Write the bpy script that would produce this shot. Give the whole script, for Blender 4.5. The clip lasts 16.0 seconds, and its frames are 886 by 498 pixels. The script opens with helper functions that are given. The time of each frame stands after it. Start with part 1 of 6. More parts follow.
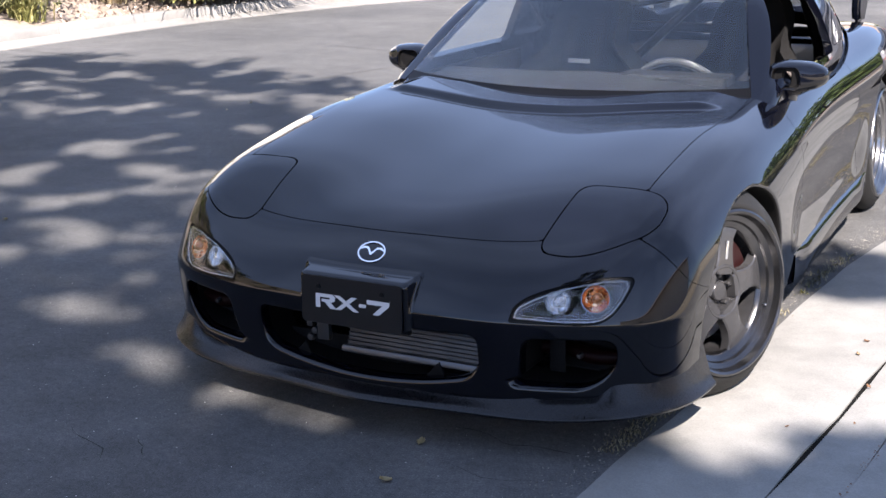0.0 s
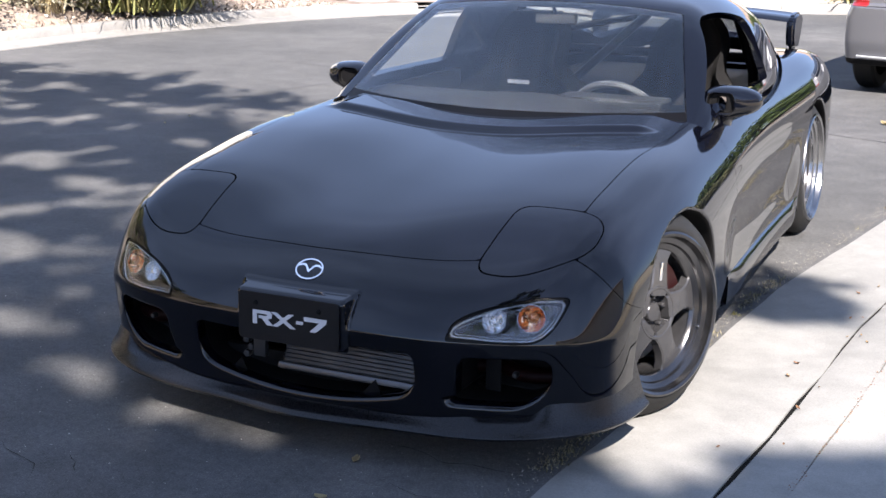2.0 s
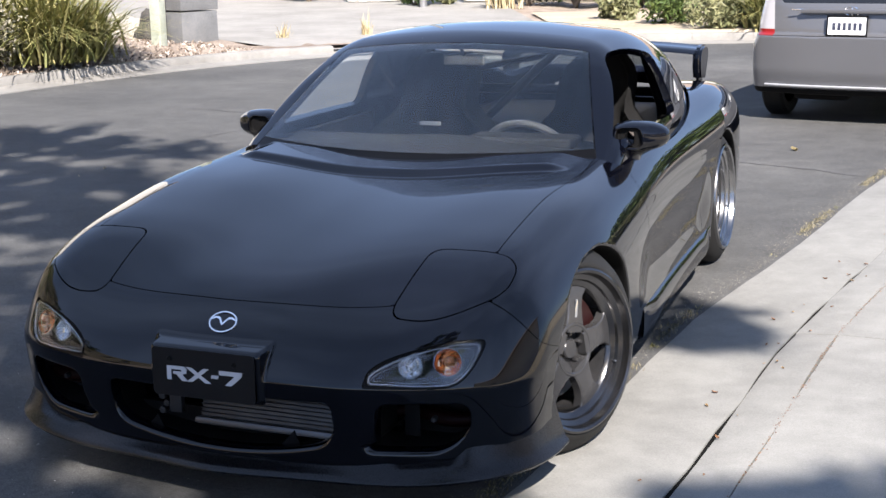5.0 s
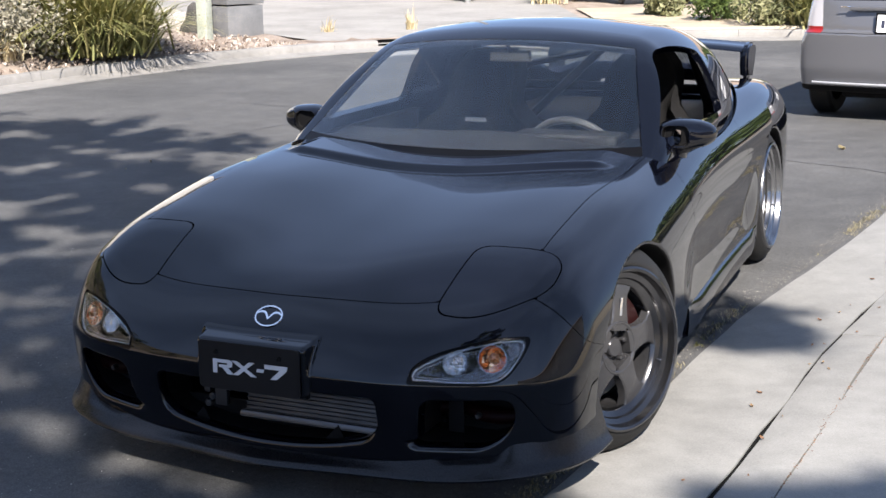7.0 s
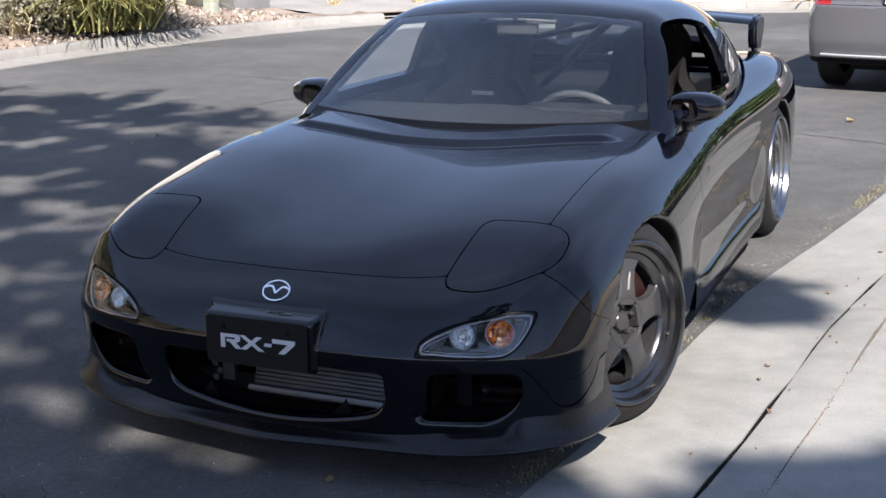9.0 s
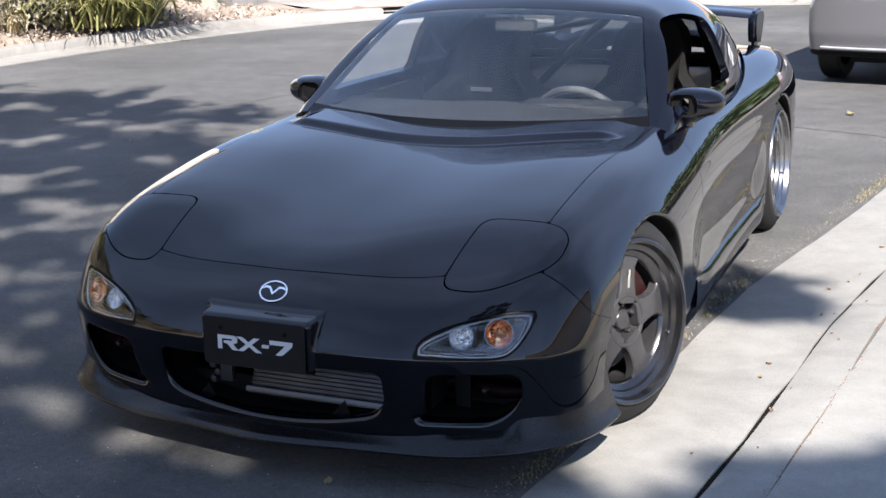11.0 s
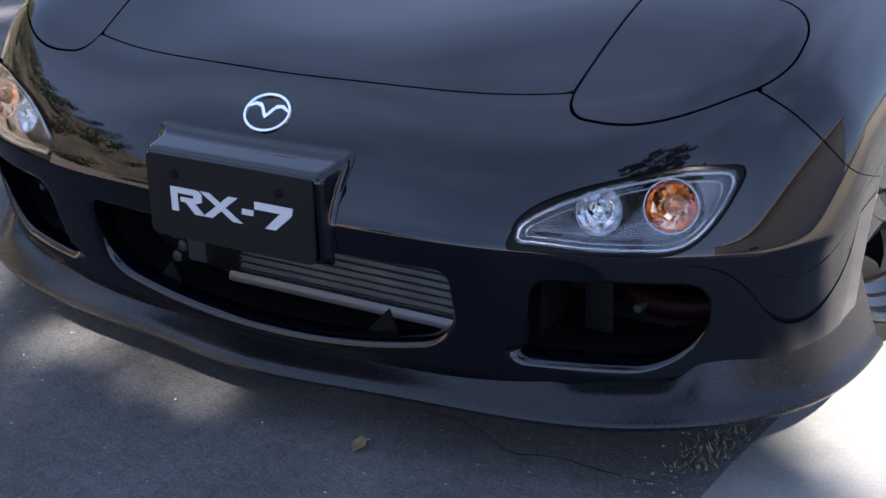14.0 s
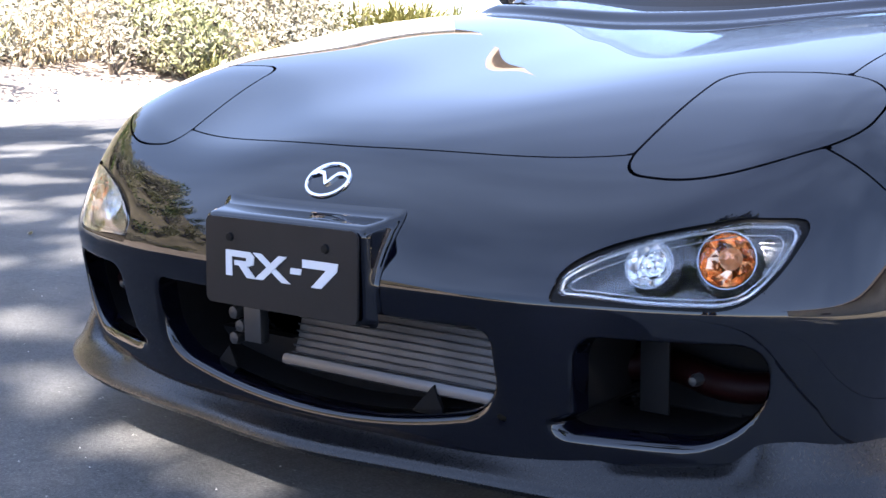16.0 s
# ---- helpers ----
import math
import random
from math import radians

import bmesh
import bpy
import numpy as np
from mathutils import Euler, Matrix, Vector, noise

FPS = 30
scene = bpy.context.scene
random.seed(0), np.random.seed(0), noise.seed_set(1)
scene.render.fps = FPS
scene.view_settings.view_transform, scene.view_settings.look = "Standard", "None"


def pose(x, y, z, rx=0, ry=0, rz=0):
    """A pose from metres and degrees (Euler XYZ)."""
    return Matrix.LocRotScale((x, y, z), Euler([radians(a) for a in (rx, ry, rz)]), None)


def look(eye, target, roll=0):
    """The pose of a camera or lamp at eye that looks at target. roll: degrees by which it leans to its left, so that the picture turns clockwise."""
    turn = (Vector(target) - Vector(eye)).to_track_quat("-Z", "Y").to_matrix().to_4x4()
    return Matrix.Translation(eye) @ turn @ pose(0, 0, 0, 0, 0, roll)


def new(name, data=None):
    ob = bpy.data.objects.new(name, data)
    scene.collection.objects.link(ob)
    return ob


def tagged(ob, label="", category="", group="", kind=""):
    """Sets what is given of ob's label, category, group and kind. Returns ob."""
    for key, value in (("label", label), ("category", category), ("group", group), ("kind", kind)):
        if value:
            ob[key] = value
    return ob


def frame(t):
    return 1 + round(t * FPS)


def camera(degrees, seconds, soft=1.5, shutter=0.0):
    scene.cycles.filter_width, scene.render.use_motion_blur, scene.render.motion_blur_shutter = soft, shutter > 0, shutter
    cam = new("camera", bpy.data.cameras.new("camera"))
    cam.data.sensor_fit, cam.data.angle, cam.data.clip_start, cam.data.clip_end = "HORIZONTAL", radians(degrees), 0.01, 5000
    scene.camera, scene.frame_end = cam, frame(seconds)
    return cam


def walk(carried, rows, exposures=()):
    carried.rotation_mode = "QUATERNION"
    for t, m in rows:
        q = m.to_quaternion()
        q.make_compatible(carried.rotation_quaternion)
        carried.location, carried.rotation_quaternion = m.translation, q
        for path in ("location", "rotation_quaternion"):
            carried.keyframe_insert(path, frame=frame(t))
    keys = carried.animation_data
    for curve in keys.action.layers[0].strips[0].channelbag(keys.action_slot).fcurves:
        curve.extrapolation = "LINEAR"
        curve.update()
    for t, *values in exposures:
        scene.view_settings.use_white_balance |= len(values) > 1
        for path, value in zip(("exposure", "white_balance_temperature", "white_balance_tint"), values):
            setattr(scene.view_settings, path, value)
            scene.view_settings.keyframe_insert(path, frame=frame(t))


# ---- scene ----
cam = camera(36.3, 16.0)
PATH = [
    (0, (1.893, -3.952, 1.505), (0.984, -2.249, 0.983), -1.0),
    (0.5, (1.897, -3.946, 1.509), (0.955, -2.257, 1.002), -0.7),
    (1, (1.893, -3.954, 1.509), (0.969, -2.248, 1.026), -0.4),
    (1.5, (1.899, -3.961, 1.511), (0.999, -2.244, 1.017), 0.7),
    (2, (1.9, -3.968, 1.516), (1.071, -2.218, 1.017), 0.5),
    (2.5, (1.893, -3.972, 1.522), (1.061, -2.221, 1.03), 0.1),
    (3, (1.917, -3.961, 1.53), (1.097, -2.201, 1.049), -0.8),
    (3.5, (1.934, -3.959, 1.531), (1.145, -2.182, 1.063), -1.0),
    (3.7, (1.934, -3.96, 1.53), (1.166, -2.173, 1.066), -0.9),
    (5.8, (1.935, -3.938, 1.548), (1.2, -2.131, 1.106), -1.2),
    (6, (1.933, -3.948, 1.552), (1.191, -2.144, 1.109), -1.1),
    (6.5, (1.93, -3.952, 1.55), (1.157, -2.162, 1.103), -1.1),
    (7, (1.926, -3.952, 1.54), (1.134, -2.173, 1.089), -1.0),
    (7.5, (1.925, -3.958, 1.553), (1.155, -2.168, 1.101), -0.7),
    (8, (1.935, -3.956, 1.553), (1.186, -2.162, 1.079), -0.8),
    (8.5, (1.921, -3.945, 1.55), (1.151, -2.166, 1.06), -1.1),
    (8.7, (1.923, -3.95, 1.542), (1.139, -2.176, 1.053), -1.1),
    (10.8, (1.913, -3.912, 1.538), (1.084, -2.161, 1.041), -1.5),
    (11, (1.915, -3.914, 1.548), (1.116, -2.149, 1.05), -1.5),
    (11.5, (1.917, -3.922, 1.558), (1.157, -2.123, 1.124), -1.2),
    (11.8, (1.916, -3.899, 1.529), (1.172, -2.083, 1.144), -1.1),
    (12, (1.919, -3.876, 1.529), (1.166, -2.074, 1.103), -1.7),
    (12.2, (1.91, -3.785, 1.487), (1.161, -1.996, 1.001), -2.6),
    (12.5, (1.789, -3.574, 1.486), (1.067, -1.791, 0.94), -0.4),
    (12.8, (1.691, -3.316, 1.478), (0.987, -1.528, 0.921), -1.7),
    (13, (1.622, -3.182, 1.467), (0.88, -1.425, 0.864), -2.0),
    (13.2, (1.556, -2.989, 1.375), (0.705, -1.293, 0.742), -1.9),
    (13.5, (1.442, -2.731, 1.381), (0.594, -1.116, 0.563), -2.4),
    (13.7, (1.395, -2.548, 1.274), (0.483, -0.976, 0.437), -1.9),
    (14, (1.278, -2.426, 1.132), (0.324, -0.851, 0.351), -2.2),
    (14.2, (1.284, -2.342, 1.004), (0.273, -0.814, 0.204), -3.1),
    (14.5, (1.319, -2.338, 0.87), (0.167, -0.825, 0.252), -3.1),
    (14.8, (1.363, -2.354, 0.775), (0.127, -0.844, 0.335), -0.7),
    (15, (1.382, -2.362, 0.769), (0.145, -0.847, 0.35), -0.0),
    (15.5, (1.416, -2.355, 0.747), (0.153, -0.848, 0.381), -1.0),
    (16, (1.438, -2.332, 0.745), (0.199, -0.796, 0.42), -0.7),
]
EXPOSURES = [(0, 1.82, 6940, 18), (1.0, 1.86, 6890, 17), (2.5, 1.66, 6890, 16), (3.5, 1.47, 6890, 15), (6, 1.29, 6890, 14), (7, 1.27, 6890, 14), (8.7, 1.24, 6890, 14), (11, 1.54, 6890, 14), (11.8, 1.44, 6790, 14), (12.5, 1.24, 6740, 14), (13.5, 1.24, 6690, 15), (14, 2.08, 6740, 17), (14.5, 2.93, 6740, 16), (15, 3.06, 6790, 16), (16, 2.89, 6790, 16)]
walk(cam, [(t, look(eye, target, roll)) for t, eye, target, roll in PATH], EXPOSURES)

# ---- sky, sun ----
SUN_ELEVATION, SUN_AZIMUTH = radians(42.5), math.atan2(0.60, -0.93)  # azimuth from +y towards +x
world = bpy.data.worlds.new("sky")
scene.world = world
world.use_nodes = True
wn = world.node_tree.nodes
sky = wn.new("ShaderNodeTexSky")
sky.sky_type, sky.sun_disc = "NISHITA", False
sky.sun_elevation, sky.sun_rotation = SUN_ELEVATION, SUN_AZIMUTH
sky.air_density, sky.dust_density, sky.ozone_density = 0.62, 0.08, 6.0
coords, wisps, veil, haze = wn.new("ShaderNodeTexCoord"), wn.new("ShaderNodeTexNoise"), wn.new("ShaderNodeValToRGB"), wn.new("ShaderNodeMix")
wisps.inputs["Scale"].default_value, wisps.inputs["Detail"].default_value, wisps.inputs["Roughness"].default_value = 1.7, 3, 0.45
veil.color_ramp.elements[0].position, veil.color_ramp.elements[0].color = 0.38, (0.22, 0.22, 0.22, 1)
veil.color_ramp.elements[1].position, veil.color_ramp.elements[1].color = 0.74, (0.54, 0.54, 0.54, 1)
haze.data_type = "RGBA"
haze.inputs[7].default_value = (7.3, 10.2, 16.2, 1)  # thin high cloud
for a, b in ((coords.outputs["Generated"], wisps.inputs["Vector"]), (wisps.outputs["Fac"], veil.inputs[0]), (veil.outputs[0], haze.inputs[0]), (sky.outputs[0], haze.inputs[6]), (haze.outputs[2], wn["Background"].inputs[0])):
    world.node_tree.links.new(a, b)
wn["Background"].inputs[1].default_value = 0.059
sun = new("sun", bpy.data.lights.new("sun", "SUN"))
sun.data.energy, sun.data.angle, sun.data.color = 5.4, radians(0.40), (1.0, 0.97, 0.925)
to_sun = Vector((math.sin(SUN_AZIMUTH) * math.cos(SUN_ELEVATION), math.cos(SUN_AZIMUTH) * math.cos(SUN_ELEVATION), math.sin(SUN_ELEVATION)))
sun.matrix_world = look(to_sun * 30, (0, 0, 0))

# ---- materials ----
def principled(name, colour, rough=0.5, metal=0.0, coat=0.0, spec=0.5, trans=0.0, ior=1.45, emit=None):
    m = bpy.data.materials.new(name)
    m.use_nodes = True
    b = m.node_tree.nodes["Principled BSDF"]
    b.inputs["Base Color"].default_value = (*colour, 1)
    b.inputs["Roughness"].default_value = rough
    b.inputs["Metallic"].default_value = metal
    b.inputs["Coat Weight"].default_value = coat
    b.inputs["Coat Roughness"].default_value = 0.03
    b.inputs["Specular IOR Level"].default_value = spec
    b.inputs["Transmission Weight"].default_value = trans
    b.inputs["IOR"].default_value = ior
    return m


def node(m, kind, **values):
    n = m.node_tree.nodes.new(kind)
    for key, value in values.items():
        if key in n.inputs:
            n.inputs[key].default_value = value
    return n


def link(m, a, b):
    m.node_tree.links.new(a, b)


def noise_tex(m, scale, detail=6, rough=0.6, stretch=None):
    """Noise in the object's own space; stretch: scale by axis."""
    coords = node(m, "ShaderNodeTexCoord")
    n = node(m, "ShaderNodeTexNoise", Scale=scale, Detail=detail, Roughness=rough)
    if stretch:
        mp = node(m, "ShaderNodeMapping")
        mp.inputs["Scale"].default_value = stretch
        link(m, coords.outputs["Object"], mp.inputs["Vector"])
        link(m, mp.outputs[0], n.inputs["Vector"])
    else:
        link(m, coords.outputs["Object"], n.inputs["Vector"])
    return n.outputs["Fac"]


def ramp(m, fac, stops):
    r = node(m, "ShaderNodeValToRGB")
    e = r.color_ramp.elements
    while len(e) < len(stops):
        e.new(0.5)
    for el, (pos, c) in zip(e, stops):
        el.position, el.color = pos, (*(c if len(c) == 3 else c * 3), 1)
    link(m, fac, r.inputs[0])
    return r.outputs[0]


def mix(m, fac, a, b, kind="MIX"):
    n = m.node_tree.nodes.new("ShaderNodeMix")
    n.data_type, n.blend_type = "RGBA", kind
    for value, slot in ((fac, 0), (a, 6), (b, 7)):
        if hasattr(value, "is_linked"):
            link(m, value, n.inputs[slot])
        elif slot == 0:
            n.inputs[slot].default_value = value
        else:
            n.inputs[slot].default_value = (*value, 1)
    return n.outputs[2]


def finish(m, colour=None, rough=None, bump=None, strength=0.3, distance=0.002):
    b = m.node_tree.nodes["Principled BSDF"]
    if colour is not None:
        link(m, colour, b.inputs["Base Color"])
    if rough is not None:
        link(m, rough, b.inputs["Roughness"])
    if bump is not None:
        n = node(m, "ShaderNodeBump", Strength=strength, Distance=distance)
        link(m, bump, n.inputs["Height"])
        link(m, n.outputs[0], b.inputs["Normal"])
    return m


def grainy(name, stops, scale, fine, rough=(0.6, 0.9), strength=0.3, distance=0.002, spec=0.4, random_tint=0.0):
    """A rough surface: broad stains from stops, a finer grain over them, and relief."""
    m = principled(name, (0.5, 0.5, 0.5), 0.8, spec=spec)
    broad, grain = noise_tex(m, scale, 5), noise_tex(m, fine, 4, 0.7)
    c = ramp(m, broad, stops)
    g = ramp(m, grain, [(0.3, (0.78,)), (0.7, (1.18,))])
    c = mix(m, 1.0, c, g, "MULTIPLY")
    if random_tint:
        info = node(m, "ShaderNodeObjectInfo")
        c = mix(m, 1.0, c, ramp(m, info.outputs["Random"], [(0, (1 - random_tint,)), (1, (1 + random_tint,))]), "MULTIPLY")
    r = ramp(m, grain, [(0.2, (rough[0],)), (0.8, (rough[1],))])
    return finish(m, c, r, grain, strength, distance)


def asphalt_material():
    m = principled("asphalt", (0.06, 0.06, 0.06), 0.85, spec=0.12)
    patches, mid, fine, stones = noise_tex(m, 0.55, 5, 0.6), noise_tex(m, 5, 5, 0.65), noise_tex(m, 42, 4, 0.7), noise_tex(m, 170, 3, 0.8)
    c = ramp(m, patches, [(0.3, (0.072, 0.073, 0.074)), (0.52, (0.098, 0.099, 0.099)), (0.75, (0.136, 0.135, 0.133))])
    c = mix(m, 1.0, c, ramp(m, mid, [(0.3, (0.80,)), (0.7, (1.16,))]), "MULTIPLY")
    c = mix(m, 1.0, c, ramp(m, fine, [(0.30, (0.78,)), (0.5, (1.0,)), (0.70, (1.18,))]), "MULTIPLY")
    c = mix(m, 1.0, c, ramp(m, stones, [(0.3, (0.58,)), (0.55, (1.0,)), (0.72, (1.55,))]), "MULTIPLY")
    speck = noise_tex(m, 62, 2, 0.5)
    c = mix(m, ramp(m, speck, [(0.71, (0,)), (0.78, (0.6,))]), c, (0.42, 0.41, 0.39))
    return finish(m, c, ramp(m, mid, [(0.2, (0.72,)), (0.8, (0.92,))]), stones, 0.6, 0.005)


def concrete_material(name, base, tint=0.05):
    m = principled(name, base, 0.85, spec=0.35)
    broad, mid, fine = noise_tex(m, 1.1, 5), noise_tex(m, 9, 6, 0.7), noise_tex(m, 160, 3, 0.7)
    dark, light = tuple(v * 0.80 for v in base), tuple(v * 1.1 for v in base)
    c = ramp(m, broad, [(0.32, dark), (0.55, base), (0.75, light)])
    c = mix(m, 1.0, c, ramp(m, mid, [(0.28, (0.86,)), (0.7, (1.08,))]), "MULTIPLY")
    c = mix(m, 1.0, c, ramp(m, fine, [(0.3, (0.86,)), (0.7, (1.1,))]), "MULTIPLY")
    info = node(m, "ShaderNodeObjectInfo")
    c = mix(m, 1.0, c, ramp(m, info.outputs["Random"], [(0, (1 - tint,)), (1, (1 + tint,))]), "MULTIPLY")
    return finish(m, c, None, fine, 0.25, 0.002)


def paint_material():
    m = principled("black_paint", (0.0015, 0.0019, 0.0040), 0.5, coat=1.0, spec=0.0)
    dust = noise_tex(m, 2.6, 6, 0.65)
    c = mix(m, ramp(m, dust, [(0.55, (0.0,)), (0.85, (0.002,))]), (0.0015, 0.0019, 0.0040), (0.12, 0.115, 0.11))
    b = m.node_tree.nodes["Principled BSDF"]
    b.inputs["Coat IOR"].default_value = 1.51
    link(m, ramp(m, dust, [(0.3, (0.004,)), (0.8, (0.03,))]), b.inputs["Coat Roughness"])
    return finish(m, c)


PAINT = paint_material()
MATTE_BLACK = finish(principled("matte_black_plastic", (0.006, 0.006, 0.0064), 0.55, spec=0.12))
SATIN_BLACK = grainy("satin_black_lip", [(0.35, (0.004, 0.004, 0.005)), (0.6, (0.006, 0.006, 0.007)), (0.8, (0.010, 0.010, 0.010))], 4, 300, (0.24, 0.32), 0.03, spec=0.45)
PLATE_BLACK = grainy("plate_black", [(0.3, (0.006, 0.006, 0.0065)), (0.7, (0.010, 0.010, 0.011))], 8, 400, (0.4, 0.5), 0.05, spec=0.3)
GAP = principled("gap_black", (0.003, 0.003, 0.003), 0.8)
RUBBER = grainy("rubber", [(0.3, (0.006, 0.006, 0.006)), (0.6, (0.010, 0.010, 0.0095)), (0.8, (0.022, 0.021, 0.019))], 7, 240, (0.6, 0.8), 0.2)
GLASS = principled("glass", (0.80, 0.85, 0.86), 0.0, trans=1.0, ior=1.52)
CLEAR = principled("clear_lens", (0.97, 0.98, 0.98), 0.0, trans=1.0, ior=1.4)
CHROME = principled("chrome", (0.85, 0.86, 0.88), 0.08, 1.0)
REFLECTOR = principled("lamp_reflector", (0.80, 0.81, 0.83), 0.16, 1.0)
AMBER_REFLECTOR = principled("amber_reflector", (0.86, 0.50, 0.30), 0.12, 1.0)
GUNMETAL = grainy("gunmetal_wheel", [(0.3, (0.058, 0.059, 0.063)), (0.7, (0.086, 0.086, 0.090))], 9, 500, (0.18, 0.28), 0.03)
GUNMETAL.node_tree.nodes["Principled BSDF"].inputs["Metallic"].default_value = 0.6
RIM_GUN = grainy("gloss_gunmetal_rim", [(0.3, (0.075, 0.075, 0.078)), (0.7, (0.11, 0.11, 0.114))], 9, 500, (0.16, 0.24), 0.02)
RIM_GUN.node_tree.nodes["Principled BSDF"].inputs["Metallic"].default_value = 0.95
RIM_LIP = principled("polished_rim", (0.26, 0.262, 0.27), 0.22, 1.0)
ALLOY = grainy("raw_alloy", [(0.3, (0.36, 0.36, 0.36)), (0.7, (0.5, 0.5, 0.5))], 6, 300, (0.35, 0.5), 0.1)
ALLOY.node_tree.nodes["Principled BSDF"].inputs["Metallic"].default_value = 0.8
RED = principled("red_enamel", (0.22, 0.008, 0.008), 0.3, coat=0.5)
WHITE = principled("white_paint", (0.82, 0.83, 0.84), 0.4)
FABRIC = grainy("seat_fabric", [(0.3, (0.0025, 0.0025, 0.003)), (0.7, (0.005, 0.005, 0.0056))], 14, 700, (0.85, 1.0), 0.3)
TRIM = grainy("dark_trim", [(0.3, (0.003, 0.003, 0.0035)), (0.7, (0.006, 0.006, 0.0065))], 10, 500, (0.6, 0.8), 0.2, spec=0.2)
ASPHALT = asphalt_material()
CONCRETE = concrete_material("kerb_concrete", (0.235, 0.235, 0.223))
CONCRETE_PALE = concrete_material("driveway_concrete", (0.250, 0.244, 0.230))
# Alloy with a darkened colour for the shade inside the intake.
COOLER = grainy("shaded_cooler_alloy", [(0.3, (0.060, 0.060, 0.062)), (0.7, (0.10, 0.10, 0.10))], 12, 300, (0.4, 0.6), 0.1)
COOLER.node_tree.nodes["Principled BSDF"].inputs["Metallic"].default_value = 0.6
DARK_CHROME = principled("smoked_chrome", (0.35, 0.36, 0.38), 0.06, 1.0)
DULL_ALLOY = principled("dull_alloy", (0.11, 0.11, 0.113), 0.38, 0.8)
DULL_METAL = principled("dull_metal", (0.05, 0.05, 0.052), 0.45, 0.6)
DARK_RED = principled("dark_red_hose", (0.07, 0.004, 0.004), 0.4)

# ---- geometry helpers ----
def spline(knots):
    """A natural cubic spline through (x, y) knots, straight beyond its ends."""
    xs, ys = np.array([k[0] for k in knots], float), np.array([k[1] for k in knots], float)
    n, h = len(xs), np.diff(xs)
    a, r = np.eye(n), np.zeros(n)
    for i in range(1, n - 1):
        a[i, i - 1 : i + 2] = h[i - 1], 2 * (h[i - 1] + h[i]), h[i]
        r[i] = 6 * ((ys[i + 1] - ys[i]) / h[i] - (ys[i] - ys[i - 1]) / h[i - 1])
    m = np.linalg.solve(a, r)

    def at(x):
        x = np.asarray(x, float)
        i = np.clip(np.searchsorted(xs, x) - 1, 0, n - 2)
        c = np.clip(x, xs[0], xs[-1])
        u, v, k = xs[i + 1] - c, c - xs[i], h[i]
        y = (m[i] * u**3 + m[i + 1] * v**3) / (6 * k) + (ys[i] / k - m[i] * k / 6) * u + (ys[i + 1] / k - m[i + 1] * k / 6) * v
        first = (ys[1] - ys[0]) / h[0] - h[0] * (2 * m[0] + m[1]) / 6
        last = (ys[-1] - ys[-2]) / h[-1] + h[-1] * (m[-2] + 2 * m[-1]) / 6
        return y + np.where(x < xs[0], (x - xs[0]) * first, 0) + np.where(x > xs[-1], (x - xs[-1]) * last, 0)

    return at


def smax(a, b, r):
    h = np.clip(0.5 + 0.5 * (a - b) / r, 0, 1)
    return b * (1 - h) + a * h + r * h * (1 - h)


def smin(a, b, r):
    return -smax(-a, -b, r)


def step(a, b, x):
    s = np.clip((x - a) / (b - a), 0, 1)
    return s * s * s * (10 - 15 * s + 6 * s * s)


def soft(x, s):
    """max(x, 0) with a rounded corner of size s."""
    return 0.5 * (x + np.sqrt(x * x + s * s))


def gradient(fn, v, e=4e-4):
    g = np.empty_like(v)
    for n in range(3):
        d = np.zeros(3)
        d[n] = e
        a, b = v + d, v - d
        g[:, n] = (fn(a[:, 0], a[:, 1], a[:, 2]) - fn(b[:, 0], b[:, 1], b[:, 2])) / (2 * e)
    return g


def settle(fn, v, reach, rounds=4):
    """Moves points onto the surface fn = 0."""
    for _ in range(rounds):
        g = gradient(fn, v)
        s = fn(v[:, 0], v[:, 1], v[:, 2])[:, None] * g / np.maximum((g * g).sum(1), 1e-6)[:, None]
        length = np.linalg.norm(s, axis=1)[:, None]
        v = v - s * np.minimum(1, reach / np.maximum(length, 1e-9))
    return v


